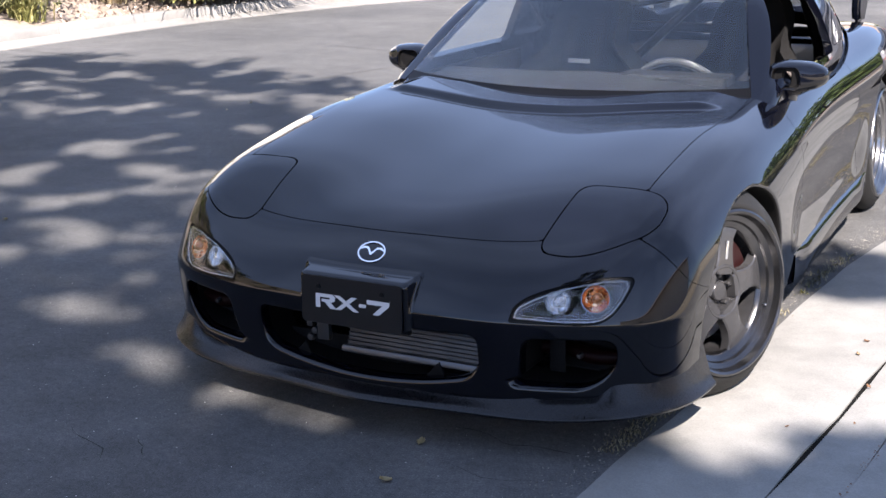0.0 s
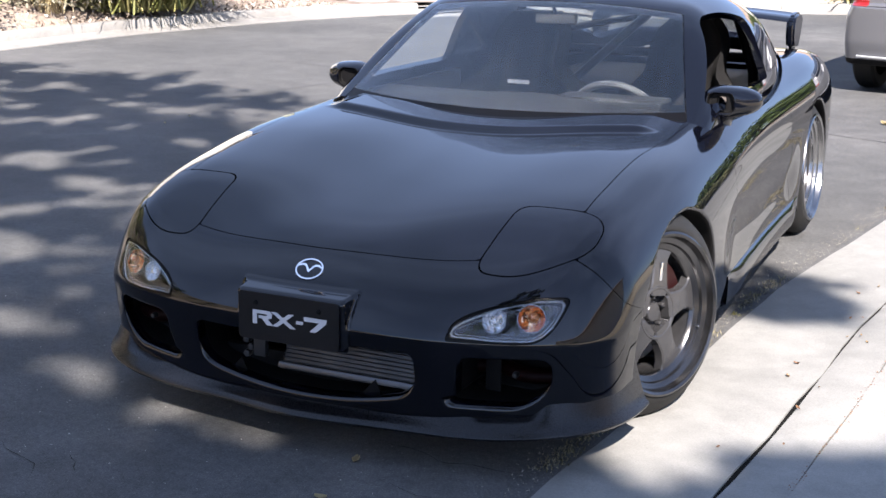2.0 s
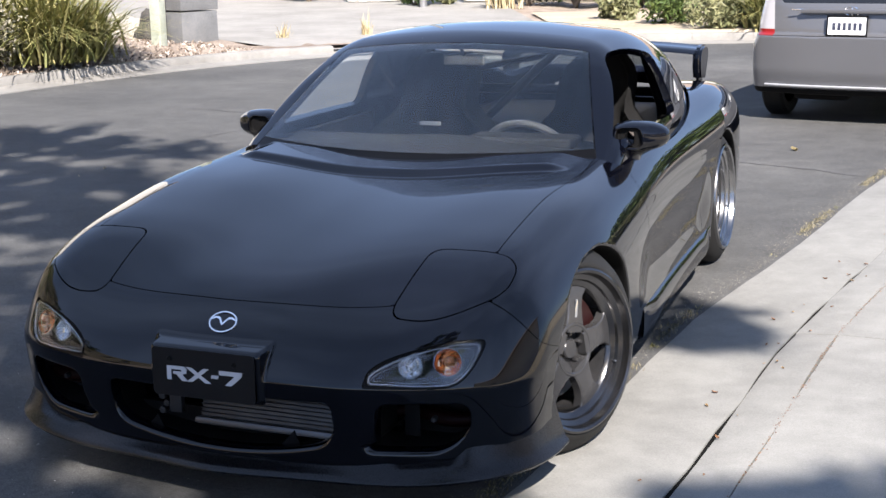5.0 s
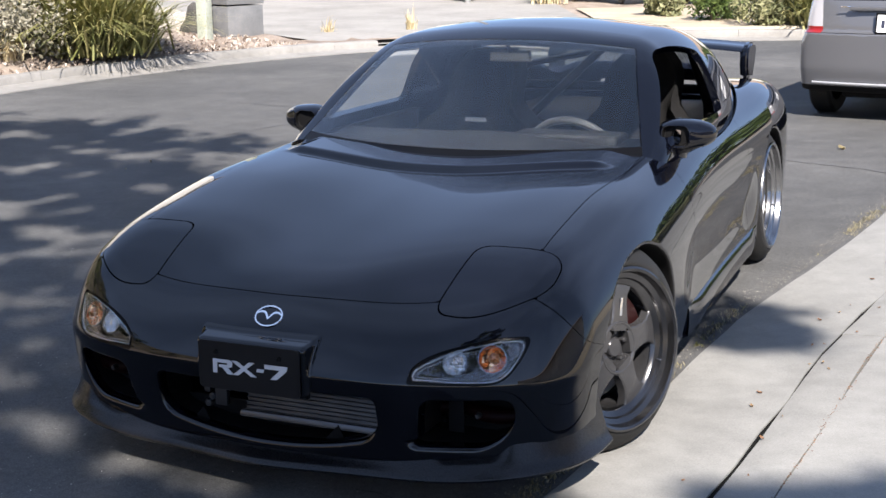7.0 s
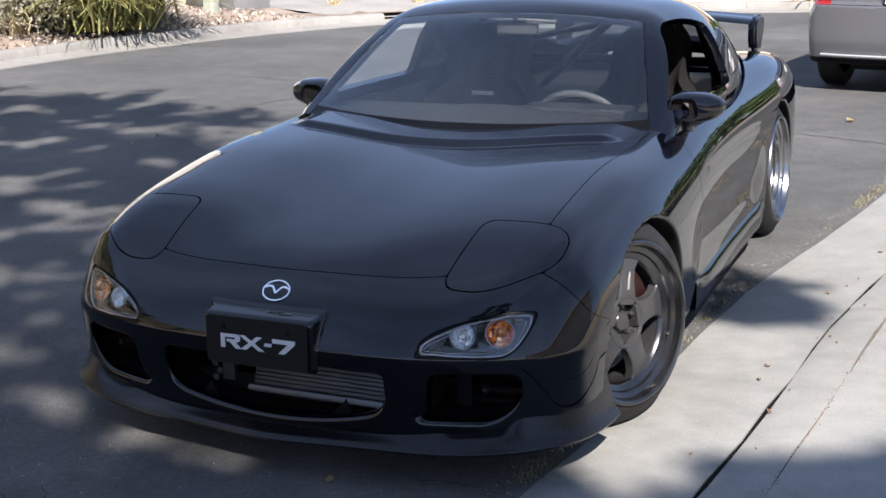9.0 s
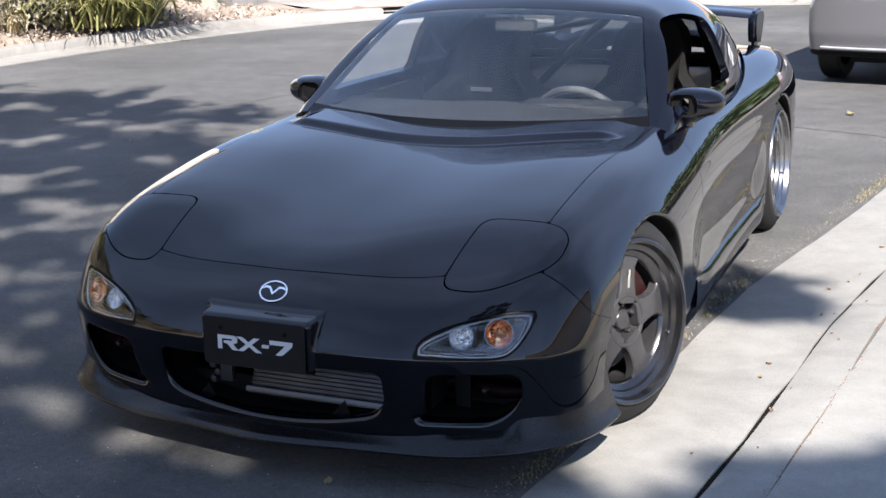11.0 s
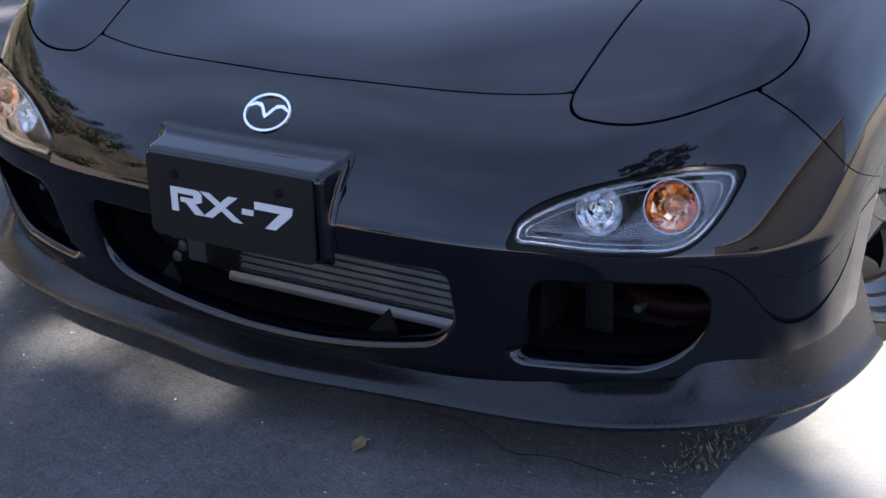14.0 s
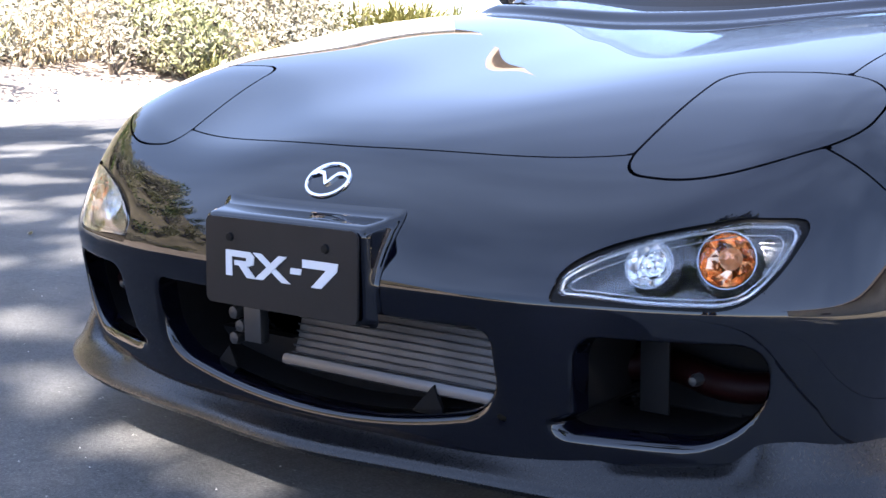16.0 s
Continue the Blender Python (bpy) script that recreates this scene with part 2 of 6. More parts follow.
def surface(fn, xs, ys, zs):
    """Triangles of the surface where fn changes sign on a grid, laid smoothly onto it."""
    s = fn(xs[:, None, None], ys[None, :, None], zs[None, None, :]) + np.zeros((len(xs), len(ys), len(zs)))
    inside = s < 0
    n = tuple(k - 1 for k in s.shape)
    part_of = lambda a, i, j, k: a[i : i + n[0], j : j + n[1], k : k + n[2]]  # noqa: E731
    corners = [(i, j, k) for i in (0, 1) for j in (0, 1) for k in (0, 1)]
    count = sum(part_of(inside, *c).astype(np.int8) for c in corners)
    ci, cj, ck = np.nonzero((count > 0) & (count < 8))
    index = -np.ones(n, int)
    index[ci, cj, ck] = np.arange(len(ci))
    val = {c: s[ci + c[0], cj + c[1], ck + c[2]] for c in corners}
    pos = {c: np.stack([xs[ci + c[0]], ys[cj + c[1]], zs[ck + c[2]]], 1) for c in corners}
    total, hits = np.zeros((len(ci), 3)), np.zeros(len(ci))
    for a in corners:
        for axis in range(3):
            if a[axis] == 0:
                b = tuple(1 if q == axis else a[q] for q in range(3))
                cross = (val[a] < 0) != (val[b] < 0)
                t = np.where(cross, val[a] / np.where(cross, val[a] - val[b], 1), 0)[:, None]
                total += np.where(cross[:, None], pos[a] + t * (pos[b] - pos[a]), 0)
                hits += cross
    v = settle(fn, total / hits[:, None], 0.006)
    quads = []
    for axis in range(3):
        lo, hi = [slice(1, -1)] * 3, [slice(1, -1)] * 3
        lo[axis], hi[axis] = slice(0, -1), slice(1, None)
        a, b = inside[tuple(lo)], inside[tuple(hi)]
        e = np.stack(np.nonzero(a != b), 1)
        flip = a[tuple(e.T)]
        u, w = (axis + 1) % 3, (axis + 2) % 3
        e[:, u] += 1
        e[:, w] += 1
        ring = []
        for du, dw in ((0, 0), (-1, 0), (-1, -1), (0, -1)):
            c = e.copy()
            c[:, u] += du
            c[:, w] += dw
            ring.append(index[tuple(c.T)])
        q = np.stack(ring, 1)
        q[~flip] = q[~flip][:, ::-1]
        quads.append(q)
    q = np.concatenate(quads)
    return v, np.concatenate([q[:, [0, 1, 2]], q[:, [0, 2, 3]]])


def clip(v, tris, g):
    """The part of a mesh where g (a value for each vertex) is below 0, cut along g = 0."""
    neg = g < 0
    k = neg[tris].sum(1)
    out, mixed = [tris[k == 3]], tris[(k == 1) | (k == 2)]
    if len(mixed):
        m = neg[mixed]
        lone = np.where(m.sum(1) == 1, m.argmax(1), (~m).argmax(1))
        rows = np.arange(len(mixed))
        a, b, c = (mixed[rows, (lone + s) % 3] for s in range(3))
        keys = np.sort(np.concatenate([np.stack([a, b], 1), np.stack([a, c], 1)]), 1)
        edges, where = np.unique(keys, axis=0, return_inverse=True)
        where = where.reshape(-1) + len(v)
        t = (g[edges[:, 0]] / (g[edges[:, 0]] - g[edges[:, 1]]))[:, None]
        v = np.concatenate([v, v[edges[:, 0]] + t * (v[edges[:, 1]] - v[edges[:, 0]])])
        ab, ac = where[: len(a)], where[len(a) :]
        one = neg[a]
        out += [np.stack([a, ab, ac], 1)[one], np.stack([ab, b, c], 1)[~one], np.stack([ab, c, ac], 1)[~one]]
    tris = np.concatenate(out)
    used, tris = np.unique(tris, return_inverse=True)
    return v[used], tris.reshape(-1, 3)


def cut(v, tris, *tests):
    """Clips by each of the functions of (|x|, y, z) in turn."""
    for test in tests:
        if len(tris):
            v, tris = clip(v, tris, test(np.abs(v[:, 0]), v[:, 1], v[:, 2]) + np.zeros(len(v)))
    return v, tris


def rims(tris):
    e = np.concatenate([tris[:, [0, 1]], tris[:, [1, 2]], tris[:, [2, 0]]])
    _, first, n = np.unique(np.sort(e, 1), axis=0, return_index=True, return_counts=True)
    return e[first[n == 1]]


def mesh_object(name, v, faces, material, parent=None, label="", smooth=True, normals=None):
    me = bpy.data.meshes.new(name)
    me.from_pydata([tuple(p) for p in v], [], [tuple(int(i) for i in f) for f in faces])
    me.materials.append(material)
    if smooth:
        me.polygons.foreach_set("use_smooth", [True] * len(me.polygons))
    if normals is not None:
        me.normals_split_custom_set_from_vertices([tuple(n) for n in normals])
    ob = new(name, me)
    ob.parent = parent
    return tagged(ob, label=label) if label else ob


def panel(name, fn, v, tris, material, parent, label="", depth=0.02, closed=False):
    """A sheet of bodywork with turned-in edges; closed: with an inner face as well."""
    n = gradient(fn, v)
    n /= np.linalg.norm(n, axis=1)[:, None]
    e, k = rims(tris), len(v)
    inner = v - n * depth
    if closed:
        faces = [*tris, *(tris[:, ::-1] + k)]
        verts, norms = np.concatenate([v, inner]), np.concatenate([n, -n])
    else:
        faces, verts, norms = [*tris], v, n
    base, m = len(verts), len(e)
    a, b = e[:, 0], e[:, 1]
    side = np.cross(v[b] - v[a], n[a])
    side /= np.maximum(np.linalg.norm(side, axis=1), 1e-9)[:, None]
    verts = np.concatenate([verts, v[a], v[b], inner[b], inner[a]])
    norms = np.concatenate([norms, side, side, side, side])
    r = np.arange(m) + base
    faces += list(np.stack([r + m, r, r + 3 * m, r + 2 * m], 1))
    return mesh_object(name, verts, faces, material, parent, label, True, norms)


def thing(name, label, category, at=None, group="", kind=""):
    """An empty at the base of a thing, for its parts."""
    ob = new(name)
    ob.empty_display_size = 0.1
    if at is not None:
        ob.matrix_basis = at
    return tagged(ob, label, category, group, kind)


def part(name, bm, material, parent, label="", smooth=True, m=None, angle=35):
    """One bmesh as one mesh object under a thing or a part."""
    me = bpy.data.meshes.new(name)
    bmesh.ops.recalc_face_normals(bm, faces=bm.faces)
    if m is not None:
        bm.transform(m)
    for f in bm.faces:
        f.smooth = smooth
    if smooth:
        for e in bm.edges:
            e.smooth = len(e.link_faces) != 2 or e.calc_face_angle(0) < radians(angle)
    bm.to_mesh(me)
    bm.free()
    me.materials.append(material)
    ob = new(name, me)
    ob.parent = parent
    return tagged(ob, label=label) if label else ob


def box(size, at=(0, 0, 0), bevel=0.0, segments=2):
    bm = bmesh.new()
    bmesh.ops.create_cube(bm, size=1)
    bm.transform(Matrix.Translation(at) @ Matrix.Diagonal((*size, 1)))
    if bevel:
        bmesh.ops.bevel(bm, geom=bm.edges[:], offset=bevel, segments=segments, profile=0.6, affect="EDGES")
    return bm


def join(*parts_):
    out = bmesh.new()
    for b in parts_:
        me = bpy.data.meshes.new("t")
        b.to_mesh(me)
        b.free()
        out.from_mesh(me)
        bpy.data.meshes.remove(me)
    return out


def turned(profile, n=48, axis="x", start=0.0, turn=math.tau):
    """A lathe: (radius, along) points spun round the axis."""
    bm = bmesh.new()
    full = abs(turn - math.tau) < 1e-6
    rings = []
    for i in range(n if full else n + 1):
        a = start + turn * i / n
        c, s = math.cos(a), math.sin(a)
        row = []
        for r, d in profile:
            p = {"x": (d, r * c, r * s), "y": (r * c, d, r * s), "z": (r * c, r * s, d)}[axis]
            row.append(bm.verts.new(p))
        rings.append(row)
    for i in range(n):
        a, b = rings[i], rings[(i + 1) % len(rings)]
        for k in range(len(profile) - 1):
            bm.faces.new((a[k], a[k + 1], b[k + 1], b[k]))
    bmesh.ops.remove_doubles(bm, verts=bm.verts, dist=1e-5)
    return bm


def tube(points, radius, sides=10, taper=None):
    """A round bar along points."""
    bm = bmesh.new()
    pts = [Vector(p) for p in points]
    rows, up = [], Vector((0.3, 0.2, 1)).normalized()
    for i, p in enumerate(pts):
        d = (pts[min(i + 1, len(pts) - 1)] - pts[max(i - 1, 0)]).normalized()
        a = d.cross(up).normalized()
        b = d.cross(a)
        r = radius * (1 if taper is None else 1 + (taper - 1) * i / (len(pts) - 1))
        rows.append([bm.verts.new(p + (a * math.cos(q) + b * math.sin(q)) * r) for q in (math.tau * k / sides for k in range(sides))])
    for a, b in zip(rows, rows[1:]):
        for k in range(sides):
            bm.faces.new((a[k], a[(k + 1) % sides], b[(k + 1) % sides], b[k]))
    bm.faces.new(rows[0])
    bm.faces.new(rows[-1])
    return bm


def prism(outline, depth, plane="xz", at=0.0):
    """A flat outline, thickened; plane: the axes of the outline."""
    bm = bmesh.new()
    place = {"xz": lambda a, b, d: (a, d, b), "yz": lambda a, b, d: (d, a, b), "xy": lambda a, b, d: (a, b, d)}[plane]
    lo = [bm.verts.new(place(a, b, at)) for a, b in outline]
    hi = [bm.verts.new(place(a, b, at + depth)) for a, b in outline]
    bm.faces.new(lo)
    bm.faces.new(hi[::-1])
    for i in range(len(lo)):
        k = (i + 1) % len(lo)
        bm.faces.new((lo[i], lo[k], hi[k], hi[i]))
    return bm


def loft(rows, closed=False, caps=True):
    """A skin over rows of points."""
    bm = bmesh.new()
    rings = [[bm.verts.new(p) for p in row] for row in rows]
    n = len(rings[0])
    for a, b in zip(rings, rings[1:]):
        for k in range(n if closed else n - 1):
            bm.faces.new((a[k], a[(k + 1) % n], b[(k + 1) % n], b[k]))
    if closed and caps:
        bm.faces.new(rings[0])
        bm.faces.new(rings[-1])
    return bm


# ---- the black car's bodywork ----
WHEELBASE, ARCH_Z = 2.425, 0.300
top_centre = spline([(-1.05, 0.36), (-0.95, 0.452), (-0.87, 0.506), (-0.75, 0.568), (-0.5, 0.640), (-0.2, 0.694), (0.1, 0.733), (0.4, 0.762), (0.8, 0.810), (1.3, 0.838), (2.0, 0.822), (2.6, 0.820), (3.0, 0.815), (3.4, 0.77)])
top_crest = spline([(-1.05, -0.07), (-0.85, -0.046), (-0.70, -0.026), (-0.5, 0.014), (-0.25, 0.026), (0.0, 0.028), (0.3, 0.020), (0.6, 0.006), (1.2, -0.012), (2.0, 0.000), (2.5, 0.010), (3.0, -0.008), (3.4, -0.03)])
half_width = spline([(-1.0, 0.80), (-0.6, 0.85), (-0.3, 0.872), (0.0, 0.882), (0.35, 0.874), (0.8, 0.850), (1.3, 0.826), (1.8, 0.812), (2.3, 0.802), (2.6, 0.795), (2.9, 0.772), (3.4, 0.69)])


def top_at(x, y):
    a = np.abs(x)
    edge = y - 0.30 * a**2
    lip = 0.021 * step(0.215, 0.275, edge) * (1 - step(0.44, 0.6, edge)) * (1 - step(0.54, 0.66, a))
    return top_centre(y) + top_crest(y) * step(0.0, 0.60, a) - 1.15 * soft(a - 0.62, 0.05) ** 2 + lip


def side_at(y, z):
    doors = step(0.35, 0.75, y) * (1 - step(1.75, 2.05, y))
    hollow = 0.022 * np.exp(-(((z - 0.37) / 0.10) ** 2)) * doors
    return half_width(y) - 0.40 * soft(z - 0.50, 0.05) ** 2 - 0.35 * soft(0.40 - z, 0.05) ** 2 - hollow


def nose_at(x, z):
    a = np.clip(np.abs(x) / 0.900, 0, 0.9995) ** 2.8
    return -0.9150 + 0.44 * (1 - np.sqrt(1 - a)) + 0.48 * soft(z - 0.381, 0.012) + 0.16 * soft(0.381 - z, 0.012)


def arch_at(y, z):
    """Wheel openings, above 0 within; the front one is drawn out towards the nose."""
    reach = np.where(y < -0.06, 0.430, 0.335)
    front = 0.325 * (1 - np.sqrt(((y + 0.06) / reach) ** 2 + ((z - 0.285) / 0.325) ** 2))
    back = 0.338 - np.sqrt((y - WHEELBASE) ** 2 + (z - 0.295) ** 2)
    return np.maximum(front, back)


def mouth_at(x, z):
    """Outline of the middle intake, below 0 within."""
    a = np.abs(x)
    return smax(smax(a - 0.352 + 0.25 * soft(0.26 - z, 0.01), z - 0.334, 0.03), 0.168 + 0.42 * a**2 - z, 0.05)


def duct_at(x, z):
    """Outline of the side intakes."""
    a = np.abs(x)
    return smax(smax(0.460 + 0.10 * (z - 0.2) - 0.030 * step(0.228, 0.204, z) - a, a - 0.708 + 2.2 * soft(0.275 - z, 0.02) ** 1.35, 0.04), smax(z - 0.338, 0.200 - z, 0.02), 0.04)


def body(x, y, z):
    a = np.abs(x)
    f = smax(0.86 * (z - top_at(x, y)), a - side_at(y, z), 0.15)
    f = smax(f, 0.85 * (nose_at(x, z) - y), 0.070)
    f = smax(f, y - (3.34 - 0.28 * (a / 0.88) ** 2 - 0.5 * np.abs(z - 0.62) ** 1.5), 0.12)
    f = smax(f, 0.118 - z, 0.03)
    f = smax(f, np.minimum(arch_at(y, z), (a - 0.50)), 0.012)
    holes = np.maximum(np.minimum(mouth_at(x, z), duct_at(x, z)), y + 0.66)
    return smax(f, -holes, 0.007 + 0.017 * step(0.30, 0.21, z))  # keen upper edges, a rounded sill


def cabin_screen(x, z):
    return 0.398 + 0.42 * x**2 + 1.62 * (z - 0.79) + 0.55 * soft(z - 0.95, 0.1) ** 2


cabin_side = spline([(0.3, 0.735), (0.7, 0.752), (1.2, 0.760), (1.7, 0.735), (2.2, 0.655), (2.7, 0.52), (3.1, 0.40)])
cabin_roof = spline([(0.6, 1.09), (1.0, 1.165), (1.4, 1.198), (1.8, 1.176), (2.2, 1.097), (2.6, 0.985), (3.0, 0.86), (3.2, 0.79)])


def cabin(x, y, z):
    a = np.abs(x)
    f = smax(a - (cabin_side(y) - 0.40 * soft(z - 0.80, 0.02) - 0.35 * soft(z - 0.95, 0.05) ** 2), 0.9 * (z - (cabin_roof(y) - 0.16 * x**2)), 0.14)
    f = smax(f, 0.55 * (cabin_screen(x, z) - y), 0.05)
    return smax(f, 0.70 - z, 0.01)


# ---- outlines of the panels: each is below 0 within ----
GAP_HALF = 0.0015


def lid_at(a, y):
    """Pop-up lamp lid, in plan."""
    f = smax(0.464 + 0.07 * (y + 0.70) - a, y + 0.442 - 0.02 * (a - 0.6), 0.05)
    f = smax(f, a - 0.747, 0.08)
    return smax(f, -(y + 0.737 - 2.8 * soft(a - 0.52, 0.03) ** 2) * 0.75, 0.04)


def hood_at(a, y):
    front = -(y + 0.764 - 0.31 * a**2)
    side = a - (0.670 + 0.018 * step(-0.1, 0.4, y))
    return np.maximum(np.maximum(front, np.where(y < -0.444, a - 0.60, side)), GAP_HALF - lid_at(a, y))


def bumper_edge(a, y, z):
    """The bumper lies where this is below 0."""
    front = y + 0.764 - 0.31 * a**2
    corner = y + 0.633 - 0.45 * soft(0.56 - z, 0.03) * step(0.70, 0.78, a) - 3.0 * soft(0.452 - z, 0.02)
    return np.where(a < 0.49, front, corner)


def lamp_at(a, z):
    """Front lamp, seen from ahead: a drop with its tip inwards."""
    top = 0.390 + 0.107 * np.clip((a - 0.443) / 0.22, 1e-6, 1) ** 0.37
    low = 0.3830 + 8.0 * soft(a - 0.648, 0.012) ** 2
    return smax(smax(smax(0.9 * (z - top), low - z, 0.006), a - 0.710 - 0.33 * (z - 0.411), 0.025), 0.444 - a, 0.006)

# ---- the black sports car ----
car = thing("sports_car", "low glossy black sports coupe parked beside the kerb", "car")


def steps(a, b, h):
    return np.linspace(a, b, max(2, int(round((b - a) / h)) + 1))


ys = np.concatenate([steps(-1.02, 0.80, 0.0085), steps(0.82, 3.40, 0.02)])
bv, bt = surface(body, steps(-0.93, 0.93, 0.0095), ys, steps(0.085, 0.95, 0.0095))
nv, nt = surface(body, steps(-0.93, 0.93, 0.0062), steps(-1.02, -0.38, 0.0062), steps(0.085, 0.64, 0.0062))  # the nose, finer

outside_cabin = lambda a, y, z: np.where(z > 0.6, 0.012 - cabin(a, y, z), -1.0)  # noqa: E731
in_holes = lambda a, y, z: np.maximum(np.minimum(mouth_at(a, z), duct_at(a, z)) - 0.006, np.maximum(nose_at(a, z) + 0.045 - y, y + 0.60))  # noqa: E731
g = GAP_HALF

v, t = cut(bv, bt, lambda a, y, z: np.maximum(hood_at(a, y) + g, 0.45 - z), lambda a, y, z: y - 0.425 - 0.30 * a**2)
panel("hood", body, v, t, PAINT, car)
for s in (-1, 1):
    v, t = cut(bv, bt, lambda a, y, z: np.maximum(lid_at(a, y) + g, 0.45 - z))
    v, t = clip(v, t, -s * v[:, 0])
    panel("headlamp_lid", body, v, t, PAINT, car, "closed pop-up headlamp lid")
lamp_hole = lambda a, y, z: np.where(y < -0.45, 0.0005 - lamp_at(a, z), -1.0)  # noqa: E731
v, t = cut(nv, nt, lambda a, y, z: np.maximum(bumper_edge(a, y, z) + g, g - np.where(z > 0.45, lid_at(a, y), 1.0)), lamp_hole, lambda a, y, z: 0.130 - z, lambda a, y, z: -in_holes(a, y, z), lambda a, y, z: np.minimum(arch_at(y, z) + 0.0035, a - 0.5))
panel("front_bumper", body, v, t, PAINT, car)
v, t = cut(nv, nt, in_holes)
panel("intake_lining", body, v, t, MATTE_BLACK, car, "matte black intake lining")
v, t = cut(bv, bt, lambda a, y, z: np.maximum(-arch_at(y, z) - 0.0035, 0.495 - a))
panel("wheel_arch_lining", body, v, t, MATTE_BLACK, car, "matte black wheel arch lining")
not_arch = lambda a, y, z: np.minimum(arch_at(y, z) + 0.0035, a - 0.5)  # noqa: E731
door_line = lambda y, z: y - 0.60 - 0.10 * soft(0.45 - z, 0.05)  # noqa: E731
for s in (-1, 1):
    keep = lambda a, y, z: np.maximum(np.maximum(g - bumper_edge(a, y, z), g - np.where(z > 0.45, lid_at(a, y), 1.0)), np.maximum(door_line(y, z) + g, np.where(z > 0.45, g - hood_at(a, y), -1.0)))  # noqa: E731
    w, u = clip(bv, bt, -s * bv[:, 0])
    v, t = cut(w, u, keep, lambda a, y, z: 0.165 - z, outside_cabin, not_arch, lambda a, y, z: np.where((a < 0.60) & (y > 0.40), 1.0, -1.0))
    panel("front_wing", body, v, t, PAINT, car, "black painted front wing")
    v, t = cut(w, u, lambda a, y, z: np.maximum(g - door_line(y, z), y - 1.78 - 0.25 * (0.6 - z) + g), lambda a, y, z: 0.24 - z, outside_cabin)
    panel("door", body, v, t, PAINT, car, "black painted door")
    v, t = cut(w, u, lambda a, y, z: 1.78 + 0.25 * (0.6 - z) + g - y, lambda a, y, z: 0.20 - z, outside_cabin, not_arch)
    panel("rear_quarter", body, v, t, PAINT, car, "black painted rear quarter")
    v, t = cut(w, u, lambda a, y, z: np.maximum(np.maximum(g - door_line(y, z), y - 2.3), z - 0.24 + 2 * g), not_arch)
    panel("side_sill", body, v, t, PAINT, car, "glossy black side skirt")

# the cabin: roof, pillars, glass
cv, ct = surface(cabin, steps(-0.82, 0.82, 0.012), steps(0.30, 3.15, 0.012), steps(0.66, 1.25, 0.012))
front_glass = lambda a, y, z: np.maximum(np.maximum(a - (0.668 - 0.485 * (z - 0.79) - 0.10 * soft(z - 1.06, 0.02)), y - (1.005 + 0.20 * a**2)), np.where(y < 1.35, -1.0, 1.0))  # noqa: E731
side_glass = lambda a, y, z: smax(smax(smax(0.832 - z, 0.60 * (0.69 + 1.46 * (z - 0.84) - y), 0.02), z - (1.108 - 0.32 * (y - 1.20) ** 2), 0.035), np.maximum(0.9 * (y - 1.575), 0.5 - a), 0.03)  # noqa: E731
quarter_glass = lambda a, y, z: smax(smax(0.850 - z, 1.615 - y, 0.02), np.maximum(z - (1.03 - 0.60 * (y - 1.615)), 0.4 - a), 0.03)  # noqa: E731
back_glass = lambda a, y, z: smax(smax(2.02 - y, y - 2.86, 0.03), a - (0.56 - 0.16 * (y - 2.0)), 0.08)  # noqa: E731
v, t = cut(cv, ct, lambda a, y, z: np.minimum(front_glass(a, y, z), 1.0), lambda a, y, z: 0.735 - z)
band = lambda a, y, z: z - (0.802 + 0.02 * a**2)  # noqa: E731
windshield = panel("windshield", cabin, *cut(v, t, lambda a, y, z: -band(a, y, z)), GLASS, car, "windshield glass", 0.005, True)
windshield.visible_shadow = False
panel("screen_band", cabin, *cut(v, t, lambda a, y, z: band(a, y, z) + 0.0005), principled("frit_black", (0.003, 0.003, 0.0035), 0.30, spec=0.15), windshield, "black band along the foot of the glass", 0.005)
v, t = cut(cv, ct, back_glass, lambda a, y, z: 0.86 - z)
pane = panel("rear_window", cabin, v, t, GLASS, car, "rear hatch glass", 0.005, True)
pane.visible_shadow = False
for s in (-1, 1):
    v, t = cut(cv, ct, quarter_glass)
    v, t = clip(v, t, -s * v[:, 0])
    pane = panel("quarter_window", cabin, v, t, principled("dark_glass", (0.02, 0.02, 0.022), 0.03), car, "small dark quarter window", 0.005)
v, t = cut(cv, ct, lambda a, y, z: 0.003 - front_glass(a, y, z), lambda a, y, z: -side_glass(a, y, z), lambda a, y, z: 0.003 - back_glass(a, y, z), lambda a, y, z: 0.003 - quarter_glass(a, y, z), lambda a, y, z: 0.745 - z)
panel("roof", cabin, v, t, PAINT, car, "", 0.03, True)

# lip under the bumper
LIP_EDGE = [(0.0, -0.938), (0.09, -0.932), (0.19, -0.918), (0.31, -0.903), (0.44, -0.887), (0.56, -0.865), (0.66, -0.832), (0.745, -0.783), (0.80, -0.730), (0.84, -0.670), (0.866, -0.600), (0.880, -0.520), (0.884, -0.440)]
lip_x, lip_y = (spline([(k, p[axis]) for k, p in enumerate(LIP_EDGE)]) for axis in (0, 1))


